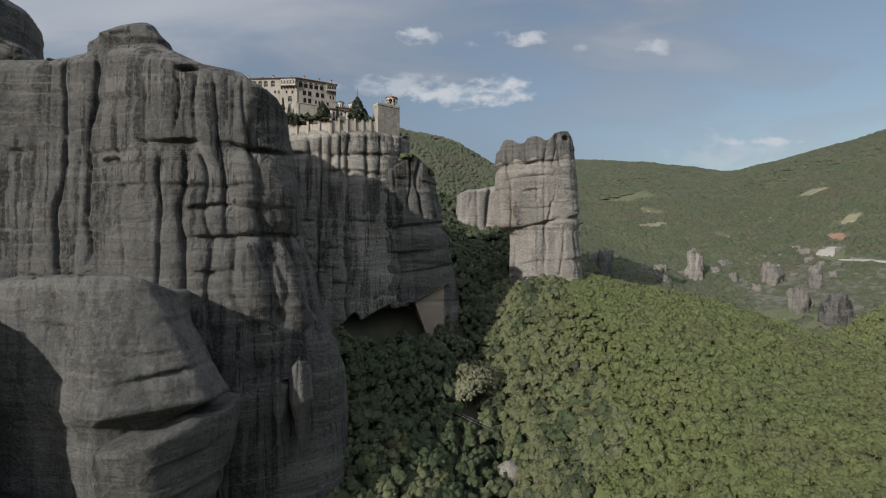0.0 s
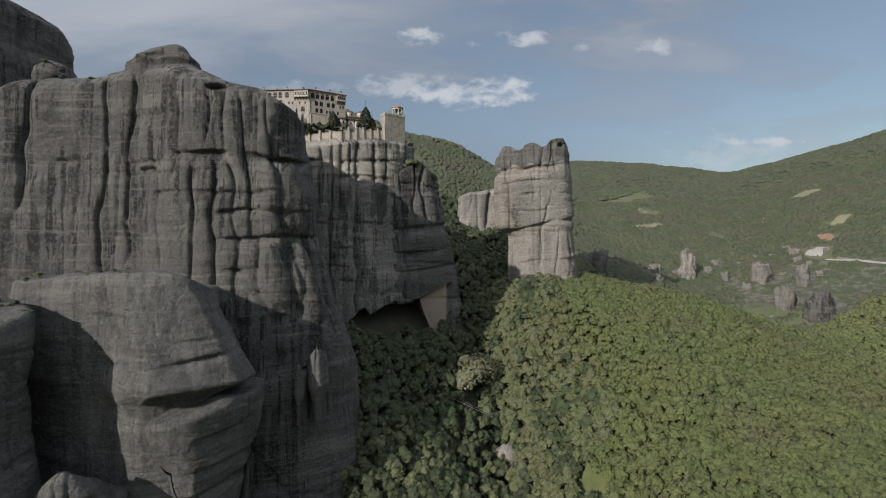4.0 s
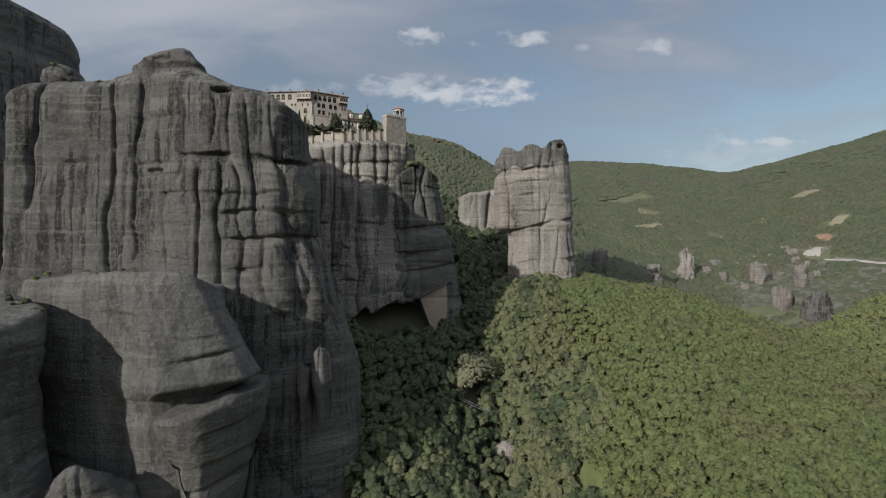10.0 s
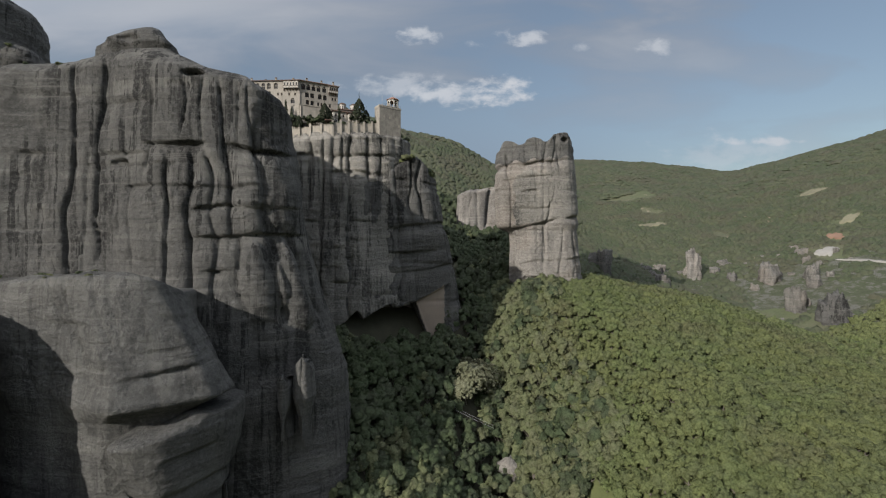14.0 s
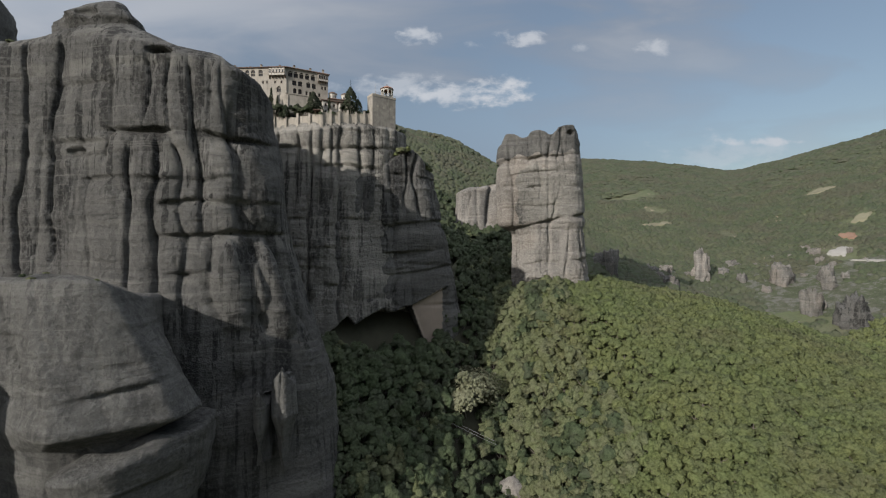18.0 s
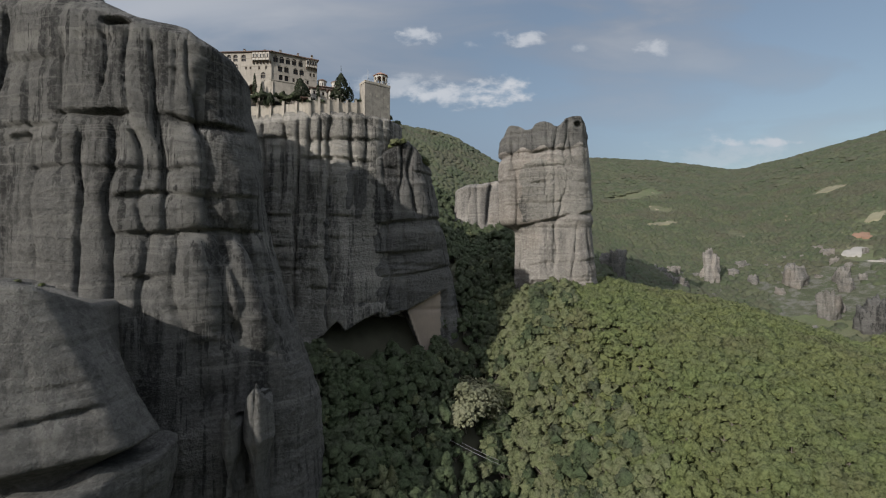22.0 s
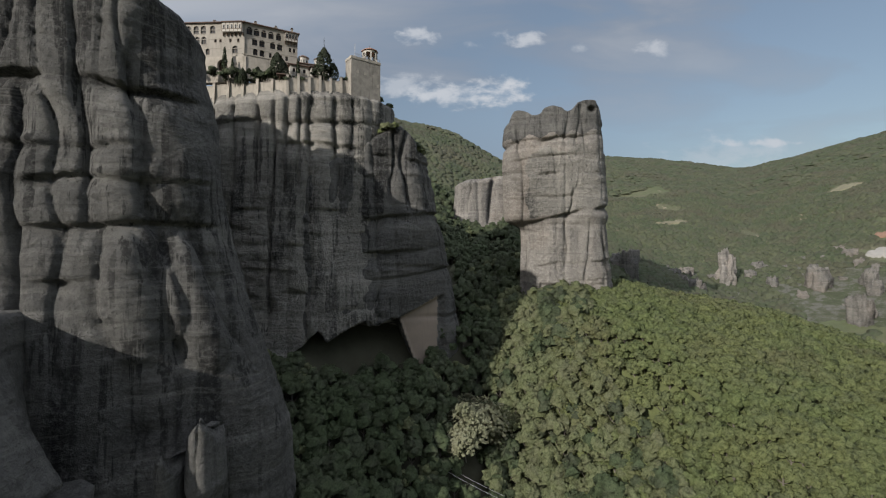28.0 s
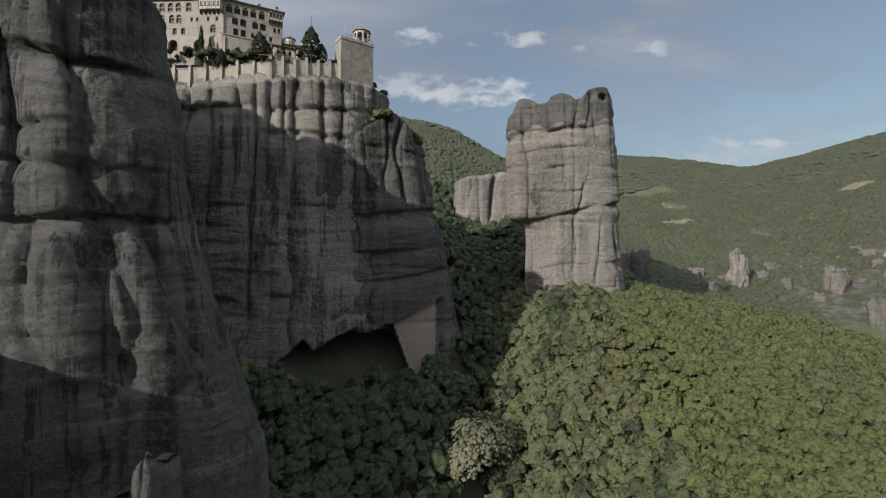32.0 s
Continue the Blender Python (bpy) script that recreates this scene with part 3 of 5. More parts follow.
# ---- the great cliff ----
def main_shape(x, y, z):
    o = 0 * z
    front = np.clip((150 - y) / 6, 0, 1)
    for ax, az, bx, bz, dep, w in ((-140.5, 60, -142, 18, 5.5, 1.5), (-115.5, 56, -117, -8, 4.2, 1.5), (-106, 56, -107, 0, 3.8, 1.6), (-110, 30, -110, -8, 1.4, 1.0),
                                   (-98.5, 44, -99, 8, 1.5, 1.0), (-89, 46, -90, 27, 3.0, 1.2), (-84, 24, -84, -14, 3.2, 1.3), (-95, 22, -94, -12, 1.6, 1.0),
                                   (-125, 40, -126, 4, .9, 1.0)):
        o = o + groove(x, z, ax, az, bx, bz, dep, w, seed=int(-ax))
    for ax, az, bx, bz, dep, w in ((-78, 52, -79.5, 38, 2.0, .9), (-73, 51, -73.5, 35, 1.5, .7), (-69, 50, -67.5, 33, 2.2, .9), (-64, 49, -64.5, 37, 1.6, .7), (-59.5, 48, -58.6, 33, 2.2, .9),
                                   (-77, 28, -75, -18, 3.6, 1.4), (-71, 27, -69, 2, 2.0, 1.0), (-66, 29, -64, 6, 3.0, 1.3), (-70, 0, -68, -24, 2.2, 1.1), (-63.5, 2, -62, -40, 2.6, 1.2),
                                   (-57.5, 36, -56.5, -20, 4.0, 1.4), (-54.5, 4, -53, -24, 2.4, 1.1)):
        o = o + groove(x, z, ax, az, bx, bz, dep, w, seed=int(-ax) + 200)
    o = .68 * o
    o = o + ledge(x, z, 33, -.03, 3.0, -94, -48, seed=2, under=1.6) + ledge(x, z, 30, .01, 1.4, -132, -88, seed=8) + ledge(x, z, 13, .03, 2.8, -76, -48, seed=11, under=1.4)
    o = o + ledge(x, z, 4, .02, 2.0, -78, -46, seed=12, under=1.4) + ledge(x, z, -6, .05, 1.6, -74, -40, seed=14) + ledge(x, z, 20, .0, 1.2, -100, -58, seed=15) + ledge(x, z, 45, .0, .9, -110, -76, seed=16)
    o = o + bump_at(x, z, -60, 18, 4, 12, .9) + bump_at(x, z, -54, 20, 4, 14, 1.0)
    o = o + bump_at(x, z, -60.5, -9, 3.0, 13, 1.8) + bump_at(x, z, -55.2, -11, 2.2, 14, 3.4)
    o = o * front
    o = o + bump_at(x, z, -76, 54.5, 3.6, 1.3, -4) + bump_at(x, z, -99, 27, 3.0, 1.5, -2.0)
    return o


def main_shear(x, y, z):
    # the foot spreads out to the side, below the open end of the cliff
    w = np.clip((x + 65) / 11, 0, 1) * np.clip((185 - y) / 20, 0, 1)
    k = np.interp(z, [-95, -60, -40, -25, -12, 0, 12, 26, 38], [17, 16, 15, 11, 7, 4.6, 3.0, 2.0, 0]) * w
    return k, .42 * k


def main_trim(x, y, z):
    # the flat east facet, which the low sun only grazes
    out = (x + 51.5) * .68 - (y - 129) * .733 + .30 * np.clip(z + 12, 0, 24)
    cut = np.clip(out - .5 * fbm(x * .2, y * .2, z * .12, 3, 19) - .06 * np.maximum(-20 - z, 0), 0, 30) * np.clip((10 - z) / 10, 0, 1) * np.clip((x + 59) / 4, 0, 1)
    return x - .68 * cut, y + .733 * cut


MAIN_PROFILE = [(-95, 3), (-40, 2), (-12, 1), (20, 0), (40, -.6), (80, -1.5)]
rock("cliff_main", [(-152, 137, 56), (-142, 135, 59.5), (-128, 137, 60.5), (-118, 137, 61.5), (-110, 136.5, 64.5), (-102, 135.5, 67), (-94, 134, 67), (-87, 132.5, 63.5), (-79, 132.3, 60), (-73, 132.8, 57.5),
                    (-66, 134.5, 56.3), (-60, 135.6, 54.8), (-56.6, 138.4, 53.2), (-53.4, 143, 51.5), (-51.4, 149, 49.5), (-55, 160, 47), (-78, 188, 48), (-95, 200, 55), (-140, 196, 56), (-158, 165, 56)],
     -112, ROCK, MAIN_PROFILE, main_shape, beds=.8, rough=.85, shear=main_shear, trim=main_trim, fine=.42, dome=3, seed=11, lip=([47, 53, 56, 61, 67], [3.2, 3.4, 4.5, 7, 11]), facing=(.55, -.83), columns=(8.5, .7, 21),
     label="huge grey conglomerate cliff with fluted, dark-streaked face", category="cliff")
# the summit's back, out of view, is extended to shade the monastery's rock
rock("summit_rock", [(-117, 146, 64), (-110, 141.5, 68), (-102, 139.5, 71.5), (-93, 139.5, 72.5), (-87, 142, 68), (-82, 150, 61), (-84, 160, 62), (-98, 168, 68), (-120, 166, 70), (-126, 156, 68)],
     50, ROCK, [(50, 1), (60, 1), (63, -.6), (66, 1.2), (75, -2)], lambda x, y, z: bump_at(x, z, -108, 65.5, 4, 2.2, -2.5) + bump_at(x, z, -99, 67, 3.5, 1.4, -1.8), fine=.45, dome=1.5, seed=15, lip=4, rough=1.1,
     label="rounded grey summit crowning the great cliff")
rock("hoodoo_rock", [(-147, 146, 66), (-141, 143, 67), (-136, 146, 66.5), (-137, 152, 66), (-145, 153, 66)],
     54, ROCK, [(54, 1), (60, 0), (62, 1), (66, 0)], fine=.45, dome=1.6, seed=16, lip=1.5, rough=1.0, label="small knobbly dark rock knob on the cliff top")
# sunlit flakes that stand off the shaded facet
rock("rock_flake", [(-45.4, 136.2, -34), (-43.7, 132.8, -31.8), (-42.2, 132.0, -31), (-40.8, 133.2, -32), (-40.0, 137, -35), (-42.6, 142, -33)],
     -60, ROCK_LOW, [(-60, -2.5), (-50, -.6), (-44, .9), (-36, .6), (-31, 0)], lambda x, y, z: groove(x, z, -42.4, -32, -42.0, -46, 1.0, .5),
     fine=.3, dome=.3, seed=18, lip=1.8, rough=.45, label="sunlit flake of rock leaning on the shaded cliff foot")
rock("rock_flake", [(-49.4, 132.6, -38.5), (-48.0, 129.6, -36), (-46.4, 129.4, -36.4), (-45.6, 132.2, -39.4), (-47, 138, -38)],
     -56, ROCK_LOW, [(-56, -2), (-46, 0), (-36, 0)], fine=.3, dome=.3, seed=20, lip=1.6, rough=.4, label="small rock flake leaning on the shaded cliff foot")


def step_shape(x, y, z):
    o = groove(x, z, -93, -8, -90, -30, 1.2, .8) + groove(x, z, -86, -8, -85, -20, .9, .8) + groove(x, z, -82, -8, -83, -18, .7, .7)
    o = o + ledge(x, z, -17, -.02, .8, -104, -70) + ledge(x, z, -25, .06, 1.1, -94, -70, seed=21, under=1.2) + ledge(x, z, -31, .10, 1.3, -94, -70, seed=22, under=1.2)
    return o + groove(x, z, -97, -9, -88, -30, 1.0, .5)


def step_shear(x, y, z):
    # the east end leans out over the block below, then cuts back under
    k = np.interp(z, [-60, -41, -37, -7], [.2, .5, 1.15, 0]) * np.clip((x + 94) / 8, 0, 1) * np.clip((132 - y) / 12, 0, 1)
    side = np.clip((x + 84) / 9, 0, 1)
    return k * (8 + 4.5 * side), k * (-6.5 + 7.5 * side)


rock("cliff_step", [(-132, 122, -9), (-112, 113, -8), (-98, 109, -6.4), (-88, 108, -6.0), (-79, 108.5, -6.0), (-74, 110.5, -6.4), (-72.4, 114, -8), (-73, 124, -11), (-77, 142, -11), (-100, 146, -8), (-132, 142, -8)],
     -95, ROCK_LOW, [(-95, 0), (-60, -1), (-43, -.6), (-36, .8), (-28, .4), (-12, 0), (0, -1)], step_shape, fine=.42, dome=1.5, seed=23, lip=.8, rough=.55, shear=step_shear,
     label="lower grey rock step against the great cliff", category="cliff")

def block_shape(x, y, z):
    taper = -np.interp(z, [-90, -46], [9, 0]) * np.clip((-66 - x) / 8, 0, 1) - np.interp(z, [-90, -46], [4, 0]) * np.clip((x + 62) / 4, 0, 1)
    return taper + ledge(x, z, -52, .1, 1.6, -80, -55, seed=31) + ledge(x, z, -60, .1, 1.8, -80, -52, seed=32) + ledge(x, z, -67, .1, 1.2, -80, -52, seed=33)


rock("rock_block", [(-78, 104, -45), (-73, 101, -45), (-66, 104, -43.5), (-59, 113, -41), (-56.5, 120, -41), (-60, 130, -40), (-78, 122, -43)],
     -95, ROCK_LOW, [(-95, -2), (-80, -4), (-66, -2.5), (-52, 0), (-44, .8)], block_shape, fine=.4, dome=1.2, seed=37, rough=.7, lip=.8, facing=(.4, -.9),
     label="pale lit block of layered grey rock below the step", category="rock")
rock("cliff_buttress", [(-150, 84, -17), (-128, 82, -18), (-115, 83, -18), (-108.5, 86, -18), (-106, 92, -18), (-109, 104, -15), (-128, 112, -12), (-152, 106, -12)],
     -95, ROCK_LOW, [(-95, 6), (-60, 2), (-34, -1.5), (-26, .4), (-15, 0)],
     lambda x, y, z: ledge(x, z, -25, .0, 1.8, -140, -98, seed=41) + ledge(x, z, -36, .05, 1.6, -140, -98, seed=42) + ledge(x, z, -46, .05, 1.4, -140, -98, seed=43),
     fine=.45, dome=1.5, seed=43, lip=1.5, label="stout layered rock buttress below the cliff", category="rock")
rock("low_hump", [(-102, 97, -60), (-97, 93.5, -55), (-92, 93.5, -54.5), (-87, 97, -58), (-84, 102, -64), (-88, 108, -62), (-100, 106, -60)],
     -98, ROCK_LOW, [(-98, 7), (-75, 3), (-62, 0), (-50, -2)],
     lambda x, y, z: groove(x, z, -95, -54, -93, -80, 1.4, .7) + groove(x, z, -92, -55, -89, -80, 1.2, .7),
     fine=.4, dome=1.2, seed=47, lip=2.5, rough=.9, label="rounded grey rock hump at the cliff foot")
rock("west_cliff", [(-244, 80, 124), (-214, 112, 120), (-192, 150, 114), (-179, 176, 107), (-178, 196, 106), (-200, 220, 108), (-270, 230, 112), (-300, 140, 124)],
     -60, ROCK, [(-60, 8), (40, 3), (100, 0), (150, -4)], fine=.9, coarse=6, dome=4, seed=53, lip=8, facing=(.9, -.4), columns=(9, 2.2, 22), label="dark shaded rock wall behind the great cliff", category="cliff")

# ---- the monastery's rock ----
def cave_cut(x, z):
    # the dark cave: an uneven arched roof, straight on its east side
    roof = np.interp(x, [-54, -47, -40, -37.5, -33, -26, -24, -14, -12], [-42, -34, -27, -31, -27, -24.5, -26.5, -23.5, -23]) + .7 * fbm(x * .3, 0 * x, z * .2, 2, 75)
    return np.clip((roof - z) / 1.0, 0, 1) * np.clip((x + 54) / 3, 0, 1) * np.clip((-13.8 - .33 * (np.maximum(z, -44) + 24) - x) / .8, 0, 1)


def seat_shape(x, y, z):
    o = 0 * z
    for ax, az, bx, bz, dep, w in ((-93, 50, -95, 0, 2.5, 1.2), (-84, 52, -86, -20, 3.0, 1.2), (-77, 52, -79, -20, 3.0, 1.2), (-69, 52, -69.5, 8, 2.6, 1.1),
                                   (-61, 52, -61.5, 16, 2.6, 1.0), (-55, 52, -55.5, -24, 3.2, 1.1), (-50.5, 54, -51, 20, 2.8, 1.0), (-46.5, 54, -47, 24, 2.6, .9),
                                   (-42.5, 54, -43.5, -30, 3.2, 1.1), (-34.5, 54, -35, 20, 2.8, 1.0), (-29, 54, -30, 20, 1.6, .8)):
        o = o + groove(x, z, ax, az - 3, bx, bz, dep, w, seed=int(-ax) + 300, wander=.5, fade=4)
    o = o + ledge(x, z, 44, .0, 1.6, -90, -18, seed=61, under=1.2) + ledge(x, z, 36.5, .0, 1.6, -80, -26, seed=62, under=1.2) + ledge(x, z, 14, .0, 1.0, -75, -10, seed=63)
    o = o + ledge(x, z, 0, .04, 1.0, -90, -40, seed=64) + ledge(x, z, -16, .04, 1.2, -90, -40, seed=65)
    return o - 24 * cave_cut(x, z) * np.clip((225 - y) / 6, 0, 1)


rock("cliff_seat", [(-150, 222, 50), (-118, 214, 50), (-98, 207.5, 50), (-82, 204.3, 50.5), (-66, 202.8, 51.3), (-51, 201.6, 52.6), (-40, 204.0, 53.6), (-31, 207.6, 54.4),
                    (-23.4, 212.4, 55), (-19, 218.8, 55), (-18.5, 235, 56), (-40, 262, 54), (-100, 270, 54), (-150, 255, 52)],
     -70, ROCK_MID, [(-70, 8), (-45, 7), (-28, 5), (10, 1), (36, 0), (54, 0)], seat_shape, fine=.5, dome=9, seed=67, lip=1.6, facing=(.5, -.86), cap_noise=1.2, rough=.7, columns=(7.4, 1.2, 13),
     label="grey fluted rock pillar that carries the monastery", category="cliff")


def shoulder_shear(x, y, z):
    # lower down, the east end reaches out along the wall
    k = np.interp(z, [-70, -37, -8, 6, 22, 31, 44], [17, 13, 9.5, 7, 3.5, 1.5, 0]) * np.clip((x + 32) / 25, 0, 1)
    return .86 * k, .42 * k


def slab_mask(x, z):
    # a plane of fresh tan rock beside the cave, x as it stands
    return np.clip((np.interp(x, [-14, .9], [-24.0, -15.5]) - z) / .5, 0, 1) * np.clip((x + 13.6 + .33 * (z + 24)) / .5, 0, 1) * np.clip((.9 - x) / .5, 0, 1)


def shoulder_shape(x, y, z):
    xs = x + shoulder_shear(x, y, z)[0]
    o = groove(x, z, -27, 32, -30, 6, 1.6, 1.0) + groove(x, z, -11.5, 45, -13, 18, 3.2, 1.1, seed=6) + groove(x, z, -16.5, 42, -17, 24, 2.4, 1.0, seed=7) + groove(x, z, -8, 38, -8.5, 16, 1.8, .9, seed=27)
    o = o + groove(x, z, -34, 24, -36, -26, 2.6, .9, seed=8) + groove(x, z, -40, 24, -41, -30, 3.0, 1.0, seed=9) + groove(x, z, -24, 10, -24, -22, 1.6, .8, seed=17) + groove(x, z, -29, 26, -31, -24, 2.2, .8, seed=28)
    o = o + ledge(x, z, 34, -.05, 1.4, -24, 0, seed=71) + ledge(xs, z, 9, .10, 1.8, -46, 6, seed=72) + ledge(xs, z, -4, .10, 2.4, -46, 8, seed=73, under=3.0) + ledge(xs, z, -14, .14, 1.6, -46, 10, seed=74)
    return o - 24 * cave_cut(xs, z) - 1.8 * slab_mask(xs, z)


def slab_here(x, y, z):
    return (slab_mask(x, z) > .9) & (z > -46) & (y < 232)


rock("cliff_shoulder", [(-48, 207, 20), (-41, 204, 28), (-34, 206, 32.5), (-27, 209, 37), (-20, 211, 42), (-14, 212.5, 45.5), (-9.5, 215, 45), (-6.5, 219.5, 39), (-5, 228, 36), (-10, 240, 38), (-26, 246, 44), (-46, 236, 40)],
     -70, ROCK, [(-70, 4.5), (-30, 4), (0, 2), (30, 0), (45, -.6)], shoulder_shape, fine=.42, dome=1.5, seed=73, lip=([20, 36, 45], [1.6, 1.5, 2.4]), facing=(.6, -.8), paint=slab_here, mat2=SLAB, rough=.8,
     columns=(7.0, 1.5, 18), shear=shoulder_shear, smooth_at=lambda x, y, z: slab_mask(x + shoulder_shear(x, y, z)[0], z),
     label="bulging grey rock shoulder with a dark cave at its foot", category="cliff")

# ---- the free-standing pillar ----
def pillar_shape(x, y, z):
    o = ledge(x, z, 44, .10, 1.8, 24, 78, seed=81, under=1.1) + ledge(x, z, 44.3, .10, .9, 24, 78, seed=88, under=.9) + ledge(x, z, 31, .05, 2.4, 34, 68, seed=82, under=.9)
    o = o + ledge(x, z, 12.0, .17, 3.2, 34, 80, seed=83, under=2.0) + ledge(x, z, 12.2, .17, 1.6, 34, 80, seed=89, under=1.4) + ledge(x, z, 38, .06, 1.2, 30, 70, seed=90, under=1.0)
    o = o + ledge(x, z, 22, .05, .8, 28, 60, seed=84) + ledge(x, z, -6, .08, 1.0, 40, 75, seed=86) + ledge(x, z, -15, .04, 1.0, 38, 72, seed=87)
    o = o + groove(x, z, 36, 60, 36.5, 48, 1.4, .8) + groove(x, z, 54, 60, 53, 47, 1.4, .7, seed=8) + groove(x, z, 60, 62, 61, 46, 1.6, .8, seed=9) + bump_at(x, z, 65, 59.5, 2.4, 1.3, -3.0)
    o = o + groove(x, z, 55, 22, 53, -2, 1.7, .7, seed=10) + groove(x, z, 62, 8, 61, -24, 1.4, .8, seed=11) + groove(x, z, 68, 4, 70, -22, 2.2, 1.0, seed=12)
    o = o + groove(x, z, 48, 44, 48, 30, .8, .8, seed=13) + groove(x, z, 58, 58, 58, 46, 1.4, .8, seed=14)
    o = o - 1.4 * (np.clip((x - 42.5) / .6, 0, 1) * np.clip((50.5 - x) / .8, 0, 1) * np.clip((-13 - z) / .7, 0, 1) * np.clip((250 - y) / 2, 0, 1))
    west = np.clip((46 - x) / 12, 0, 1)
    o = o - west * np.interp(z, [-45, -20, 2, 9, 13, 60], [5, 7, 9, 8, 1, 0])
    east = np.clip((x - 58) / 12, 0, 1)
    o = o + east * np.interp(z, [-45, -22, 10, 20, 60], [4, 3, 1, 0, -1.5])
    return o + groove(x, z, 33.5, 50, 35, 14, 2.0, .8, seed=19)


def pillar_zone(x, y, z):
    crown = z > np.interp(x, [26, 74], [46, 51]) + 1.0 * np.sin(x * .7)
    # body stops short of the west strip, left paler: pinkish rock plus painted-in sunlight
    body = (z < 41.5 + .07 * (x - 40) + 1.6 * np.sin(x * .45) + .5 * np.sin(x * 2.1)) & (z > np.interp(x, [33, 72], [13, 19]) + .6 * np.sin(x * .9)) & (x > 37.5 + .8 * np.sin(z * .5))
    return np.where(crown, 1, np.where(body, 2, 0))


rock("rock_pillar", [(29, 248, 53), (30, 242, 57), (32, 239.6, 59.2), (36.5, 238, 58.8), (39, 237.4, 57), (42.5, 237, 57.2), (44.5, 236.8, 59.6), (48, 236.6, 60.6), (51.5, 236.5, 59.6), (53.5, 236.5, 58.4), (56.6, 236.5, 59), (58.5, 236.5, 62),
                     (63, 236.6, 63.2), (68, 238, 63.2), (71.5, 242, 59), (74, 249, 55), (75, 257, 55), (68, 268, 57), (46, 270, 56), (33, 260, 55)],
     -45, ROCK_PALE, [(-45, 2), (-25, 0), (0, -.8), (11, -1), (15, .6), (30, .8), (44, .5), (48, .3), (56, -.6), (66, -1.6)], pillar_shape, fine=.42, dome=-3.0, seed=91, lip=.5,
     facing=(-.1, -.99), rough=.55, beds=.9, cap_noise=1.5, columns=(6.5, .8, 11), paint=pillar_zone, mat2=[ROCK, ROCK_MID], label="free-standing pale rock pillar with ledges and dark crown", category="rock pillar")
rock("rock_tower", [(12, 362, 46), (18, 356, 47.5), (28, 355, 48), (38, 357, 50), (48, 362, 52), (48, 380, 52), (28, 388, 50), (13, 378, 47)],
     -5, ROCK_PALE, [(-5, 5), (20, 2), (40, 0), (52, 0)], lambda x, y, z: groove(x, z, 26, 50, 27, 16, 2.2, 1.2) + groove(x, z, 39, 52, 33, 22, 5.5, 2.4, seed=5) + groove(x, z, 21, 48, 21, 20, 1.6, .9, seed=6),
     fine=.8, dome=.8, seed=95, lip=1.5, rough=.7, label="small flat-topped rock tower above the wooded gully")

# ---- trees ----
rng = np.random.default_rng(7)


def leaf_quads(centres, size, r, out_from, droop=.25):
    """Small leaf sprays: one bent quad each, turned roughly outward."""
    n = len(centres)
    nrm = centres - out_from + r.normal(0, .9, (n, 3)) * np.linalg.norm(centres - out_from, axis=1)[:, None] * .5
    nrm[:, 2] += .35 * np.linalg.norm(nrm, axis=1)
    nrm /= np.linalg.norm(nrm, axis=1)[:, None] + 1e-9
    a = np.cross(nrm, r.normal(0, 1, (n, 3)))
    a /= np.linalg.norm(a, axis=1)[:, None] + 1e-9
    b = np.cross(nrm, a)
    s = size * r.uniform(.6, 1.35, (n, 1))
    k = r.uniform(.55, 1.0, (n, 1))
    v = np.stack([centres + a * s, centres + b * s * k - nrm * s * droop, centres - a * s * .9, centres - b * s * k * 1.1 - nrm * s * droop], 1)
    soft = (centres - out_from) / (np.linalg.norm(centres - out_from, axis=1)[:, None] + 1e-9)
    soft = soft * .75 + nrm * .45 + (0, 0, .25)
    soft /= np.linalg.norm(soft, axis=1)[:, None]
    return v.reshape(-1, 3), np.arange(n * 4).reshape(-1, 4), np.repeat(soft, 4, 0)


def crown_lumps(kind, r, rad, high):
    """Centres and sizes of the rounded clumps that make up an uneven crown; base of the crown at z = 0."""
    n = {"oak": 9, "round": 6}.get(kind, 22)
    k = np.arange(n)
    a = k * 2.4 + r.uniform(-.5, .5, n)
    d = rad * .74 * np.sqrt((k + .3) / n) * r.uniform(.85, 1.1, n)
    z = high * (.12 + .60 * (1 - (d / rad) ** 2) * r.uniform(.65, 1.1, n))
    return np.stack([d * np.cos(a), d * np.sin(a), z], 1), rad * r.uniform(.26, .46, n) * {"oak": 1.0, "round": 1.22}.get(kind, .8)


def crown_points(kind, r, n, rad, high, lumps):
    """Centres of leaf sprays over the clumps of a crown."""
    if kind == "cypress":
        z = r.uniform(0, 1, n) ** .9
        w = rad * (np.sin(np.clip(z * 1.15 + .12, 0, 1) * math.pi) ** .7 * (1 - .55 * z)) * r.uniform(.65, 1.05, n)
        a = r.uniform(0, math.tau, n)
        return np.stack([w * np.cos(a), w * np.sin(a), z * high], 1)
    at, lr = lumps
    pick = r.integers(0, len(at), n)
    u = r.normal(0, 1, (n, 3))
    u[:, 2] = np.abs(u[:, 2]) * r.choice([1, 1, 1, -.5], n)
    u /= np.linalg.norm(u, axis=1)[:, None]
    return u * (lr[pick] * r.uniform(.85, 1.22, n))[:, None] + at[pick]


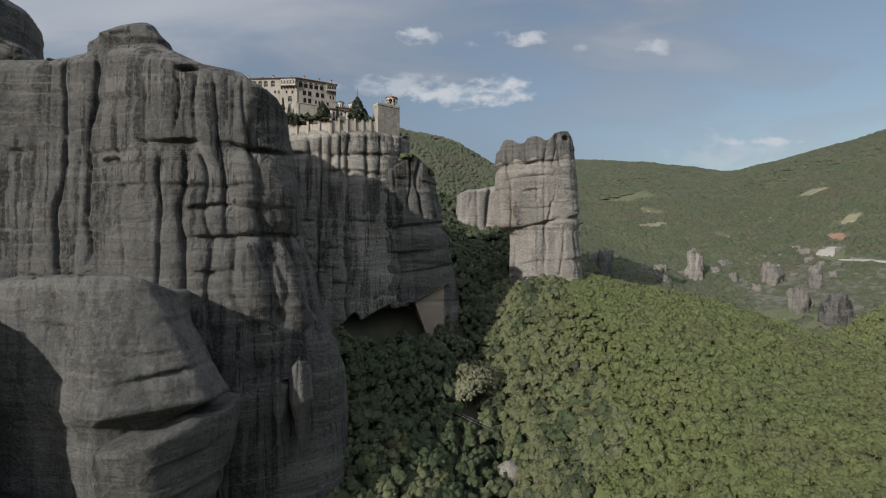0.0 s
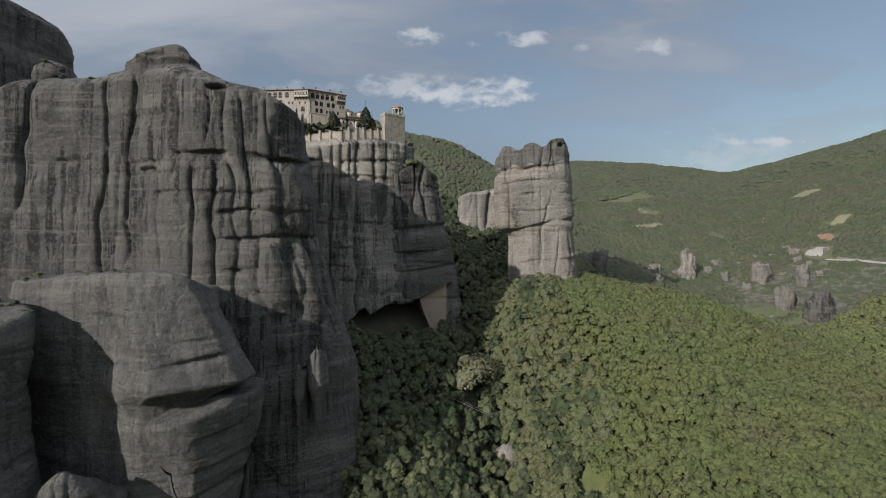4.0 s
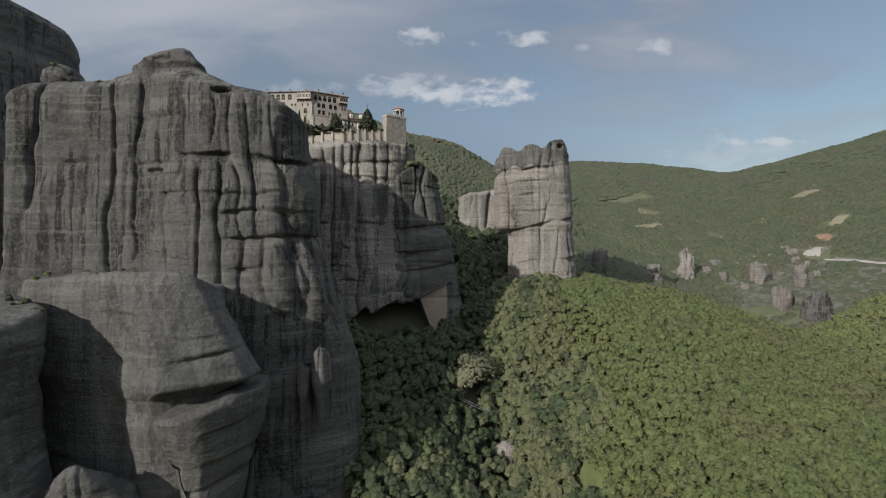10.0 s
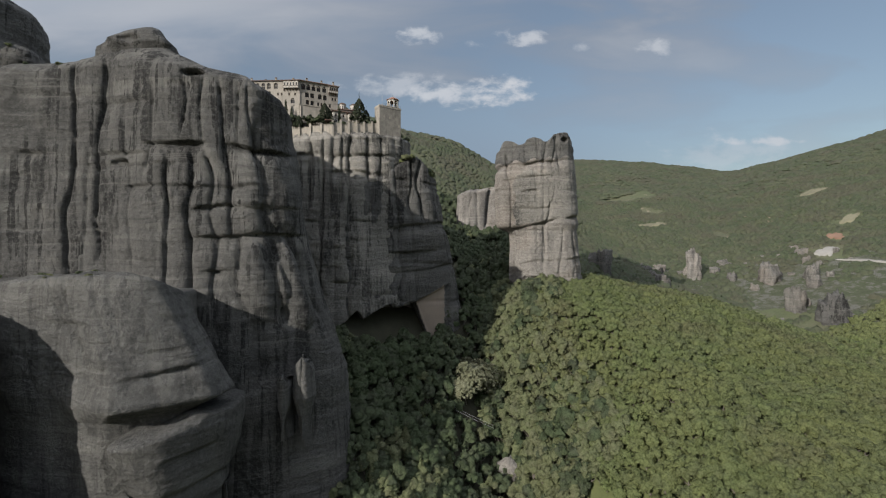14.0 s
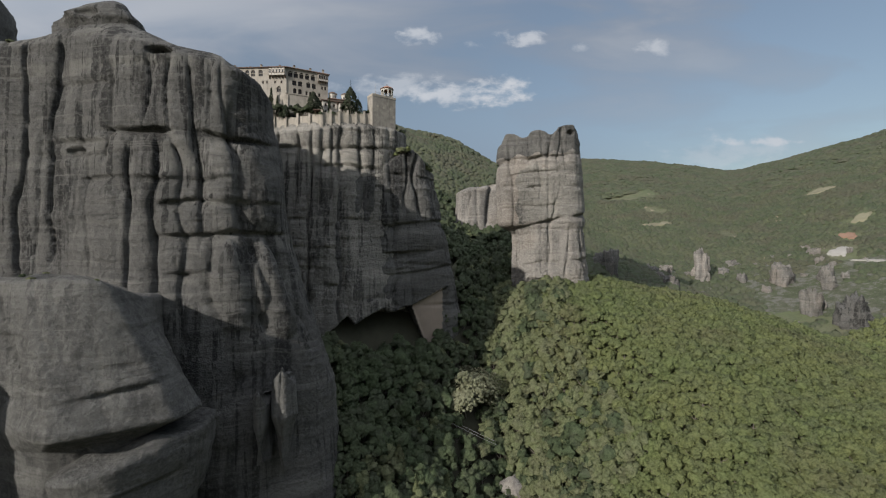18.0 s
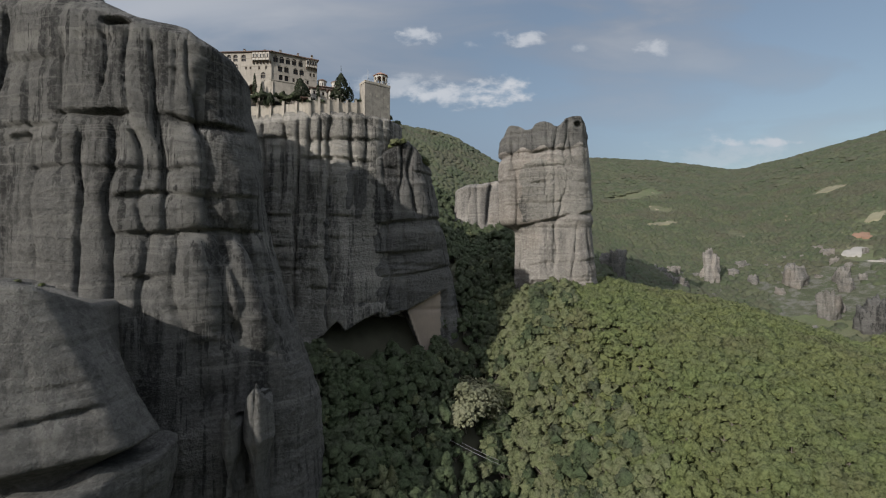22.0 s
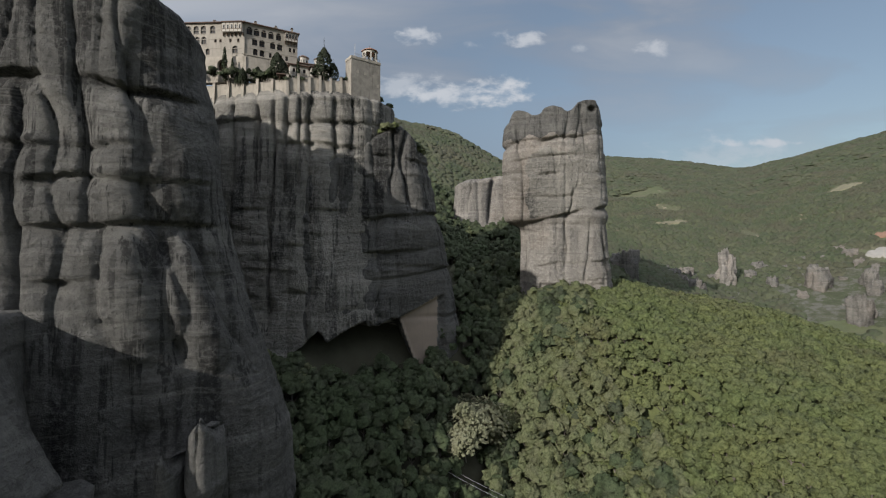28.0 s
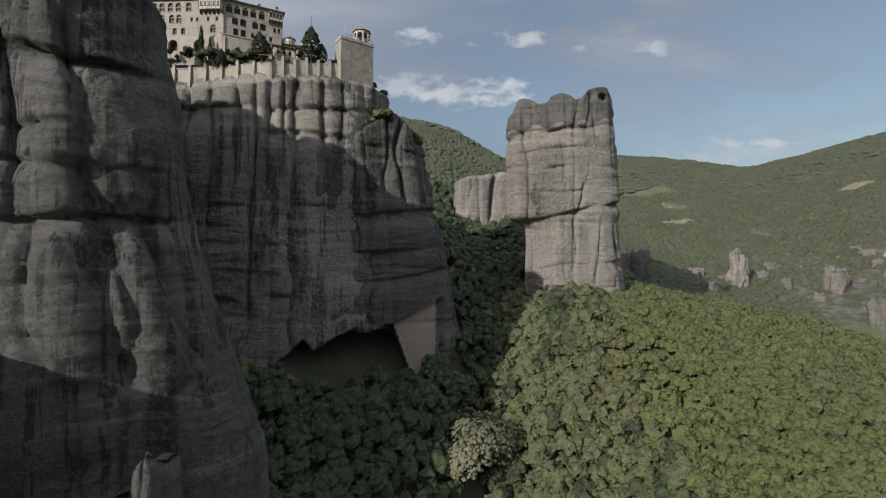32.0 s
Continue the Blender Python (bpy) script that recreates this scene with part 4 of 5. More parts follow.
def tube(path, radii, sides=5):
    """A tapered branch along a path."""
    path = np.array(path, float)
    ang = np.linspace(0, math.tau, sides, endpoint=False)
    rings = []
    for i, p in enumerate(path):
        t = path[min(i + 1, len(path) - 1)] - path[max(i - 1, 0)]
        t /= np.linalg.norm(t)
        a = np.cross(t, (.3, .9, .1))
        a /= np.linalg.norm(a)
        b = np.cross(t, a)
        rings.append(p + radii[i] * (np.cos(ang)[:, None] * a + np.sin(ang)[:, None] * b))
    return np.concatenate(rings), grid_faces(len(path), sides, True)


def wood(r, rad, high, base, limbs=4):
    """Trunk with limbs, from z = 0; the crown starts at `base`."""
    top = base + high * .55
    lean = r.normal(0, .25, 2)
    vs, fs = tube([(0, 0, -1.0), (lean[0] * .4, lean[1] * .4, base * .6), (lean[0], lean[1], top)], [rad * .085, rad * .06, rad * .02])
    V, F, n = [vs], [fs], len(vs)
    for i in range(limbs):
        a = i * 2.4 + r.uniform(-.4, .4)
        z0 = base * r.uniform(.55, 1.1)
        e = np.array((math.cos(a) * rad * .62, math.sin(a) * rad * .62, z0 + high * r.uniform(.28, .45)))
        s = np.array((lean[0] * .6, lean[1] * .6, z0))
        vs, fs = tube([s, (s + e) / 2 + (0, 0, -.1 * rad), e], [rad * .035, rad * .024, rad * .008], 4)
        V.append(vs), F.append(fs + n)
        n += len(vs)
    return np.concatenate(V), np.concatenate(F)


def tree_kind(kind, mat, rad, high, base, sprays, size, seed):
    r = np.random.default_rng(seed)
    lumps = crown_lumps(kind, r, rad, high)
    c = crown_points(kind, r, sprays, rad, high, lumps)
    cv, cf, cn = leaf_quads(c, size, r, np.array((0, 0, high * .3)) if kind != "cypress" else c * (0, 0, 1))
    if kind in ("oak", "round"):
        # close rounded clumps of foliage behind the outer sprays
        sides = 6
        turn = np.linspace(0, math.tau, sides, endpoint=False)
        for at, lr in zip(*lumps):
            dome = np.concatenate([np.stack([np.cos(turn + e) * w, np.sin(turn + e) * w, np.full(sides, h)], 1) * (lr * (r.uniform(.55, 1.3, sides) if w > .1 else np.ones(sides)))[:, None]
                                   for w, h, e in ((1.0, -.75, 0), (1.0, .1, .45), (.64, .72, 0), (.05, .95, 0))])
            dn = dome / np.linalg.norm(dome, axis=1)[:, None] * .5 + (at / (rad, rad, high)) * .3 + (0, 0, .42) + r.normal(0, .30, dome.shape)
            dn /= np.linalg.norm(dn, axis=1)[:, None]
            cv, cf, cn = np.concatenate([cv, dome + at]), np.concatenate([cf, grid_faces(4, sides, True) + len(cv)]), np.concatenate([cn, dn])
    cv = cv + (0, 0, base)
    wv, wf = wood(r, rad, high, base, 4 if kind != "cypress" else 0)
    return {"crown": (cv, cf), "normals": cn, "trunk": (wv, wf), "mat": mat, "meshes": None}


def clump_kind(mat, rad, high, seed):
    """A low uneven hump of close foliage, as seen on far slopes."""
    r = np.random.default_rng(seed)
    ang = np.linspace(0, math.tau, 6, endpoint=False) + r.uniform(0, 1)
    rings = [np.stack([np.cos(ang) * rad * f * r.uniform(.7, 1.25, 6), np.sin(ang) * rad * f * r.uniform(.7, 1.25, 6), high * z * r.uniform(.75, 1.2, 6)], 1)
             for f, z in ((1.0, -.4), (.62, .62), (.12, 1.0))]
    v = np.concatenate(rings)
    nrm = v / (rad * rad, rad * rad, high * high) + (0, 0, .9 / high)
    nrm += r.normal(0, .16, v.shape) * np.linalg.norm(nrm, axis=1)[:, None]
    nrm /= np.linalg.norm(nrm, axis=1)[:, None]
    return {"crown": (v, grid_faces(3, 6, True)), "normals": nrm, "mat": mat, "trunk": None, "meshes": None}


def tree_thing(kd, name, m, label, group, category="tree"):
    if kd["meshes"] is None:
        kd["meshes"] = (mesh_from("trunk", *kd["trunk"], [BARK]), mesh_from("crown", *kd["crown"], [kd["mat"]], normals=kd["normals"]))
    root = new(name)
    root.matrix_world = m
    for nm, me in zip(("trunk", "crown"), kd["meshes"]):
        new(nm, me).parent = root
    return tagged(root, label, category, group)


def tree_mass(name, kinds, spots, label, category="trees", wood_too=True):
    """Many trees joined into one object: spots are (kind, x, y, z, turn, scale)."""
    V, F, I, N, n, mats = [], [], [], [], 0, [BARK] + [k["mat"] for k in kinds]
    for k, x, y, z, turn, s in spots:
        ca, sa = math.cos(turn) * s, math.sin(turn) * s
        for key, idx in (("crown", k + 1), ("trunk", 0)):
            if key == "trunk" and not wood_too:
                continue
            v, f = kinds[k][key]
            w = np.stack([v[:, 0] * ca - v[:, 1] * sa + x, v[:, 0] * sa + v[:, 1] * ca + y, v[:, 2] * s + z], 1)
            q = kinds[k]["normals"] if key == "crown" else v * (1, 1, 0) + (0, 0, .01)
            N.append(np.stack([q[:, 0] * ca - q[:, 1] * sa, q[:, 0] * sa + q[:, 1] * ca, q[:, 2] * s], 1))
            V.append(w), F.append(f + n), I.append(np.full(len(f), idx))
            n += len(v)
    N = np.concatenate(N)
    N /= np.linalg.norm(N, axis=1)[:, None]
    ob = new(name, mesh_from(name, np.concatenate(V), np.concatenate(F), mats, index=np.concatenate(I), normals=N))
    return tagged(ob, label, category, kind="stuff")


def scatter(x0, x1, y0, y1, step, keep, r):
    """Jittered grid of places where keep(x, y) says so."""
    X, Y = np.meshgrid(np.arange(x0, x1, step), np.arange(y0, y1, step))
    X, Y = X.ravel() + r.uniform(-.36, .36, X.size) * step, Y.ravel() + r.uniform(-.36, .36, X.size) * step
    ok = keep(X, Y)
    return X[ok], Y[ok]


OAKS = [tree_kind("oak", LEAF, 3.1, 5.0, .3, 130, .31, 100 + i) for i in range(6)]
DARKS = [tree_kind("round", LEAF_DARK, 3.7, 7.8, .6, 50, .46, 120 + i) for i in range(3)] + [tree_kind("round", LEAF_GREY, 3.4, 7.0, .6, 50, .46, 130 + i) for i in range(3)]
FARS = ([clump_kind(SCRUB, 3.3, 2.3, 140 + i) for i in range(6)]
        + [clump_kind(SCRUB, 4.2, 1.9, 150 + i) for i in range(6)])


def blocked(x, y):
    """Inside one of the rock masses."""
    main = (x < np.interp(y, [100, 135, 150, 165, 198], [-30, -30, -37, -54, -82])) & (y > 100) & (y < 200)
    seat = (x < 8) & (y > np.interp(x, [-70, -37, -25, -13, 5], [190, 194, 201, 210, 226])) & (y < 285)
    pil = (x > 36) & (x < 77) & (y > 237.5) & (y < 270)
    tow = (x > 8) & (x < 52) & (y > 350) & (y < 390)
    return main | seat | pil | tow | ((x < -84) & (y > 80) & (y < 200))


def gully_side(x, y):
    return x - gully_x(y)


def on_spur(x, y):
    return (gully_side(x, y) > 26) & ~blocked(x, y) & (along(x, y, SPUR)[0] < 22 + 110 * (x < np.interp(y, [40, 110, 150, 185, 215, 240], [116, 124, 130, 131, 120, 100]))) & (y < 290)


r = np.random.default_rng(11)
ox, oy = scatter(30, 170, 86, 290, 3.1, on_spur, r)
oz = land(ox, oy)
order = np.argsort(np.hypot(ox - 75, oy - 150))
near, rest = order[:290], order[290:]
for i in near:
    tree_thing(OAKS[i % 6], "oak_tree", pose(ox[i], oy[i], oz[i], 0, 0, r.uniform(0, 360)) @ Matrix.Scale(r.uniform(.75, 1.2), 4),
               "young oak in fresh yellow-green leaf on the wooded spur", "oaks on the spur")
tree_mass("oak_wood", OAKS, [(i % 6, ox[i], oy[i], oz[i], r.uniform(0, 6.28), r.uniform(.75, 1.2)) for i in rest], "dense oak wood in fresh leaf on the spur")


def in_gully(x, y):
    g = gully_side(x, y)
    return (g <= 26) & (g > -75) & ~blocked(x, y) & (np.hypot(x - 11.5, (y - 191) * .7) > 6)


vx, vy = scatter(-75, 90, 72, 420, 4.8, in_gully, r)
ex, ey = scatter(0, 90, 150, 250, 3.4, lambda x, y: (gully_side(x, y) > 2) & (gully_side(x, y) < 38) & ~blocked(x, y) & (np.hypot(x - 11.5, (y - 191) * .7) > 6), r)
ix, iy = scatter(-62, 4, 138, 206, 4.6, in_gully, r)
vx, vy = np.concatenate([vx, ex, ix]), np.concatenate([vy, ey, iy])
vz = land(vx, vy)
# leaf mix follows the light: darker leaf in the shade, paler where sun reaches
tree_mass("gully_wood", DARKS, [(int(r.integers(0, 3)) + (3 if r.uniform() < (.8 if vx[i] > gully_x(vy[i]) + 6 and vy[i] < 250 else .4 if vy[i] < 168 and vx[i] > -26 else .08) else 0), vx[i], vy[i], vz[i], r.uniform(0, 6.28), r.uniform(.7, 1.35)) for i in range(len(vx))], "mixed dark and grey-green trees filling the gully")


CLEARINGS = ((329, 385, 12), (320, 378, 8), (359, 413, 9), (350, 404, 6), (459, 561, 19), (230, 520, 8), (242, 523, 8), (254, 525, 7), (386, 434, 8), (400, 441, 8), (324, 361, 3), (329, 352, 3), (334, 343, 3), (339, 334, 3), (232, 420, 5))


def far_spot(x, y):
    open_here = np.min([np.hypot(x - a, y - b) / c for a, b, c in CLEARINGS], axis=0) < 1
    veg = fbm(x * .012, y * .012, 0 * x, 3, 88) + .25
    bare = (along(x, y, [(150, 345, 0), (250, 330, 0), (300, 330, 0)])[0] < 48)
    return (~blocked(x, y)) & ~open_here & (~on_spur(x, y)) & (veg > np.where(bare, .05 + .55 * fbm(x * .05, y * .05, 0 * x, 2, 89), -.3)) & (np.abs(x - .42 * y) < .85 * y + 60)


fx, fy = scatter(-60, 640, 262, 640, 4.6, far_spot, r)
hx, hy = scatter(-330, 1150, 640, 1180, 8.0, far_spot, r)
wx, wy = scatter(-420, -170, 300, 460, 8.0, lambda x, y: x < 1e9, r)
spots = [(i % 6 + k, x, y, z, r.uniform(0, 6.28), s * r.uniform(.4, 1.0) ** .8 * 1.4) for (X, Y, s, k) in ((fx, fy, .95, 0), (hx, hy, 1.5, 6), (wx, wy, 1.5, 0))
         for i, (x, y, z) in enumerate(zip(X, Y, ground_at(X, Y)))]
tree_mass("hill_scrub", FARS, spots, "olive-green scrub and low woods over the hills", "scrub", wood_too=False)

SOFT = [tree_kind("round", LEAF, 3.0, 5.0, .1, 16, .40, 160 + i) for i in range(4)]
qx, qy = scatter(190, 420, 245, 345, 4.5, lambda x, y: (along(x, y, RIGHT_SPUR)[0] < 52) & (y < 262 + .30 * (x - 190)), r)
sx, sy = scatter(125, 330, 120, 272, 5.2, lambda x, y: ~on_spur(x, y) & (along(x, y, SPUR)[0] < 150), r)
qx, qy = np.concatenate([qx, sx]), np.concatenate([qy, sy])
tree_mass("side_wood", SOFT, [(i % 4, x, y, z, r.uniform(0, 6.28), r.uniform(.7, 1.2)) for i, (x, y, z) in enumerate(zip(qx, qy, land(qx, qy)))], "green oak wood on the neighbouring hillside", wood_too=False)

# ---- the monastery ----
def box(bm, x0, x1, y0, y1, z0, z1):
    vs = [bm.verts.new(p) for p in ((x0, y0, z0), (x1, y0, z0), (x1, y1, z0), (x0, y1, z0), (x0, y0, z1), (x1, y0, z1), (x1, y1, z1), (x0, y1, z1))]
    for f in ((0, 3, 2, 1), (4, 5, 6, 7), (0, 1, 5, 4), (1, 2, 6, 5), (2, 3, 7, 6), (3, 0, 4, 7)):
        bm.faces.new([vs[i] for i in f])
    return vs


def boxes(*bs):
    bm = bmesh.new()
    for b in bs:
        box(bm, *b)
    return bm


def prism(bm, pts, y0, y1):
    """A flat outline in x and z, given thickness along y."""
    a, b = [bm.verts.new((x, y0, z)) for x, z in pts], [bm.verts.new((x, y1, z)) for x, z in pts]
    bm.faces.new(a), bm.faces.new(b[::-1])
    for i in range(len(pts)):
        j = (i + 1) % len(pts)
        bm.faces.new((a[j], a[i], b[i], b[j]))


def arch_pts(cx, z0, w, h, n=7):
    """A round-headed outline."""
    r = w / 2
    return [(cx - r, z0), (cx + r, z0)] + [(cx + r * math.cos(k * math.pi / n), z0 + h - r + r * math.sin(k * math.pi / n)) for k in range(n + 1)]


def wall_with(bm, length, z0, z1, holes, thick=.55):
    """A wall along x from 0, with rectangular bays cut for openings: holes are (x, z, width, height)."""
    xs = sorted({0.0, length, *[h[0] - h[2] / 2 for h in holes], *[h[0] + h[2] / 2 for h in holes]})
    zs = sorted({z0, z1, *[h[1] for h in holes], *[h[1] + h[3] for h in holes]})
    inside = lambda x, z: any(abs(x - h[0]) < h[2] / 2 and h[1] < z < h[1] + h[3] for h in holes)
    for a, b in zip(xs, xs[1:]):
        run = None
        for c, d in zip(zs, zs[1:]):
            if inside((a + b) / 2, (c + d) / 2):
                if run:
                    box(bm, a, b, 0, thick, *run)
                run = None
            else:
                run = (run[0], d) if run else (c, d)
        if run:
            box(bm, a, b, 0, thick, *run)


def opening(parent, x, z, w, h, arched, depth=.4):
    """A window: stone head, dark pane set back, timber mullion."""
    win = part("window", boxes((x - w / 2, x + w / 2, depth, depth + .06, z, z + h)), DARK_GLASS, parent)
    bm = bmesh.new()
    box(bm, x - w / 2 - .12, x + w / 2 + .12, -.10, .06, z - .16, z)
    part("sill", bm, STONE_WALL, win)
    if arched:
        # spandrels that close the square bay to a round head
        bm, r, zc = bmesh.new(), w / 2, z + h - w / 2
        for sgn in (-1, 1):
            pts = [(x + sgn * r, z + h)] + [(x + sgn * r * math.cos(k * math.pi / 12), zc + r * math.sin(k * math.pi / 12)) for k in range(0, 7)]
            prism(bm, pts, .02, depth - .02)
        bmesh.ops.recalc_face_normals(bm, faces=bm.faces)
        part("arch_head", bm, STONE_WALL, win)
    bm = boxes((x - .05, x + .05, depth - .06, depth, z, z + h), (x - w / 2, x + w / 2, depth - .06, depth, z + h * .52, z + h * .52 + .08))
    part("mullion", bm, WOOD_DARK, win)


def tile_roof(parent, x0, x1, y0, y1, z, rise, name="roof"):
    """A hipped tile roof with eaves and rows of cover tiles."""
    o = .7
    bm = bmesh.new()
    w = (y1 - y0) / 2 + o
    c = [bm.verts.new(p) for p in ((x0 - o, y0 - o, z), (x1 + o, y0 - o, z), (x1 + o, y1 + o, z), (x0 - o, y1 + o, z))]
    d = [bm.verts.new(p) for p in ((x0 - o, y0 - o, z + .22), (x1 + o, y0 - o, z + .22), (x1 + o, y1 + o, z + .22), (x0 - o, y1 + o, z + .22))]
    inset = min(w, (x1 - x0) / 2 + o - .2)
    r0, r1 = bm.verts.new((x0 - o + inset, (y0 + y1) / 2, z + rise)), bm.verts.new((x1 + o - inset, (y0 + y1) / 2, z + rise))
    bm.faces.new(c[::-1])
    for i in range(4):
        j = (i + 1) % 4
        bm.faces.new((c[i], c[j], d[j], d[i]))
    for f in ((d[0], d[1], r1, r0), (d[1], d[2], r1), (d[2], d[3], r0, r1), (d[3], d[0], r0)):
        bm.faces.new(f)
    roof = part(name, bm, ROOF_TILE, parent)
    bm = bmesh.new()
    x = x0 - o + .3
    while x < x1 + o:
        run = min(1, (x - (x0 - o)) / inset, ((x1 + o) - x) / inset)
        a, b = Vector((x, y0 - o, z + .24)), Vector((x, y0 - o + run * w, z + .24 + run * (rise - .22)))
        for v in (((a.x - .09, a.y, a.z), (a.x + .09, a.y, a.z), (a.x, a.y, a.z + .10)),):
            A = [bm.verts.new(p) for p in v]
            B = [bm.verts.new((p[0], p[1] + b.y - a.y, p[2] + b.z - a.z)) for p in v]
            for i in range(3):
                bm.faces.new((A[i], A[(i + 1) % 3], B[(i + 1) % 3], B[i]))
            bm.faces.new(A[::-1])
        x += .42
    part("cover_tiles", bm, ROOF_TILE, roof)
    return roof


def chimney(parent, x, y, z, h=1.6):
    c = part("chimney", boxes((x - .38, x + .38, y - .3, y + .3, z, z + h), (x - .5, x + .5, y - .42, y + .42, z + h, z + h + .16)), STONE_WALL, parent)
    part("chimney_cap", boxes((x - .4, x + .4, y - .32, y + .32, z + h + .45, z + h + .55), (x - .4, x - .3, y - .32, y + .32, z + h + .16, z + h + .45),
                              (x + .3, x + .4, y - .32, y + .32, z + h + .16, z + h + .45)), ROOF_TILE, c)


def put(root, x, y, z, turn):
    root.matrix_world = pose(x, y, z, 0, 0, turn)
    return root


def facade_house(name, label, x, y, z, turn, length, depth, high, rows, roof=2.2, chimneys=(), wallmat=None, extra=None):
    """A house whose front wall runs along its own x; rows are (z, width, height, arched, xs)."""
    root = tagged(new(name), label, "building", "monastery buildings")
    holes = [(hx, hz, w, h) for hz, w, h, arched, xs in rows for hx in xs]
    bm = bmesh.new()
    wall_with(bm, length, 0, high, holes)
    part("front_wall", bm, wallmat or PLASTER, root)
    part("body", boxes((0, .5, .55, depth, 0, high), (length - .5, length, .55, depth, 0, high), (.5, length - .5, depth - .5, depth, 0, high),
                       (.5, length - .5, 1.1, 1.3, 0, high)), wallmat or PLASTER, root)
    for hz, w, h, arched, xs in rows:
        for hx in xs:
            opening(root, hx, hz, w, h, arched)
    bm = boxes((-.12, length + .12, -.12, 0, high - .3, high))
    for k in range(int(high / 3.3)):
        box(bm, -.05, length + .05, -.07, -.002, 3.3 * k + 3.0, 3.3 * k + 3.15)
    part("cornice", bm, STONE_WALL, root)
    if roof:
        rf = tile_roof(root, 0, length, 0, depth, high, roof)
        for cx, cy in chimneys:
            chimney(root, cx, cy, high + .8, 1.8)
    return put(root, x, y, z, turn)


def oriel(root, x0, x1, out, z0, z1, n):
    """A jettied timber-framed bay on brackets."""
    bay = part("oriel", boxes((x0, x1, -out, -.02, z0, z1)), WHITE, root, "plastered projecting bay")
    for k in range(n):
        cx = x0 + (x1 - x0) * (k + .5) / n
        part("bay_window", boxes((cx - .3, cx + .3, -out - .03, -out + .0, z0 + 1.0, z0 + 2.4)), DARK_GLASS, bay)
    bm = bmesh.new()
    for k in range(n + 1):
        cx = x0 + (x1 - x0) * k / n
        box(bm, cx - .07, cx + .07, -out - .06, -out - .032, z0, z1)
        prism(bm, [(cx - .09, z0 - 1.1), (cx + .09, z0 - 1.1), (cx + .09, z0), (cx - .09, z0)], -out * .5, -.02)
    box(bm, x0, x1, -out - .06, -out - .034, z0 + .85, z0 + .97)
    part("timber_frame", bm, WOOD_DARK, bay)
    part("bay_roof", boxes((x0 - .3, x1 + .3, -out - .4, 0, z1, z1 + .18), (x0 - .1, x1 + .1, -out - .15, 0, z1 + .18, z1 + .45)), ROOF_TILE, bay)


TURN_L, TURN_R = math.degrees(math.atan2(-1.0, 18)), math.degrees(math.atan2(8, 15))
main_house = facade_house("monastery_house", "three-storey cream stone house with arched windows and tiled roof", -97, 210, 67.6, TURN_L, 30, 11, 12,
                          [(1.0, 1.4, 2.2, True, (3, 7.5, 10.2, 14.0, 16.8)), (4.7, 1.8, 2.7, True, (2.2, 4.6, 7.4, 9.8, 13.0, 15.4)), (8.4, 1.9, 2.8, True, (2.2, 4.6, 7.4, 9.8, 12.6, 15.2, 18.6)),
                           (5.2, .8, 1.4, False, (19.6, 21.4)), (1.4, 1.9, 2.6, True, (26.6,)), (5.2, .8, 1.4, False, (25, 27.8))], 2.4, ((5, 4), (11, 6), (17, 4), (25, 5)))
oriel(main_house, 22.6, 29.6, 1.3, 8.4, 11.6, 5)
wing = facade_house("monastery_wing", "long cream stone monastery wing with tall windows", -67.2, 208.6, 68.2, TURN_R, 18, 9, 11.5,
                    [(.8, 1.5, 2.4, True, (3.6, 5.8)), (.9, .9, 1.7, False, (8.6, 10.2, 12.2, 14.2)), (4.2, 1.8, 2.6, True, (3.4, 5.8, 9.4, 11.8)), (7.7, 1.8, 2.7, True, (1.6, 4.0, 6.4, 8.8, 11.4)),
                     (4.4, .8, 1.5, False, (15.4, 16.8))], 2.2, ((4, 4), (11, 4), (16.5, 3)))
oriel(wing, 13.6, 17.8, 1.1, 8.0, 11.0, 4)
base_wall = tagged(part("retaining_wall", boxes((0, 19, 0, 3, -7, 1.4), (-.6, 19.2, -.2, 0, 1.15, 1.5)), STONE_WALL, None), "battered pale stone wall under the monastery wing", "wall")
put(base_wall, -67.0, 207.6, 67.0, TURN_R)

left_wall = tagged(new("retaining_wall"), "rough stone terrace with arches under the monastery house", "wall")
bm = bmesh.new()
wall_with(bm, 31, -9, .02, [(9, -4.5, 3.0, 3.6), (14, -4.5, 3.0, 3.6), (22.5, -5, 3.4, 4.0)], 1.2)
part("wall", bm, STONE_WALL, left_wall)
for cx, w, z0, h in ((9, 3.0, -4.5, 3.6), (14, 3.0, -4.5, 3.6), (22.5, 3.4, -5, 4.0)):
    bm, zc = bmesh.new(), z0 + h - w / 2
    for sgn in (-1, 1):
        prism(bm, [(cx + sgn * w / 2, z0 + h)] + [(cx + sgn * w / 2 * math.cos(k * math.pi / 12), zc + w / 2 * math.sin(k * math.pi / 12)) for k in range(7)], .02, 1.18)
    bmesh.ops.recalc_face_normals(bm, faces=bm.faces)
    part("arch_head", bm, STONE_WALL, left_wall)
part("backing", boxes((0, 31, 1.6, 2.2, -9, 0)), WOOD_DARK, left_wall)
put(left_wall, -97.2, 209.4, 67.6, TURN_L)

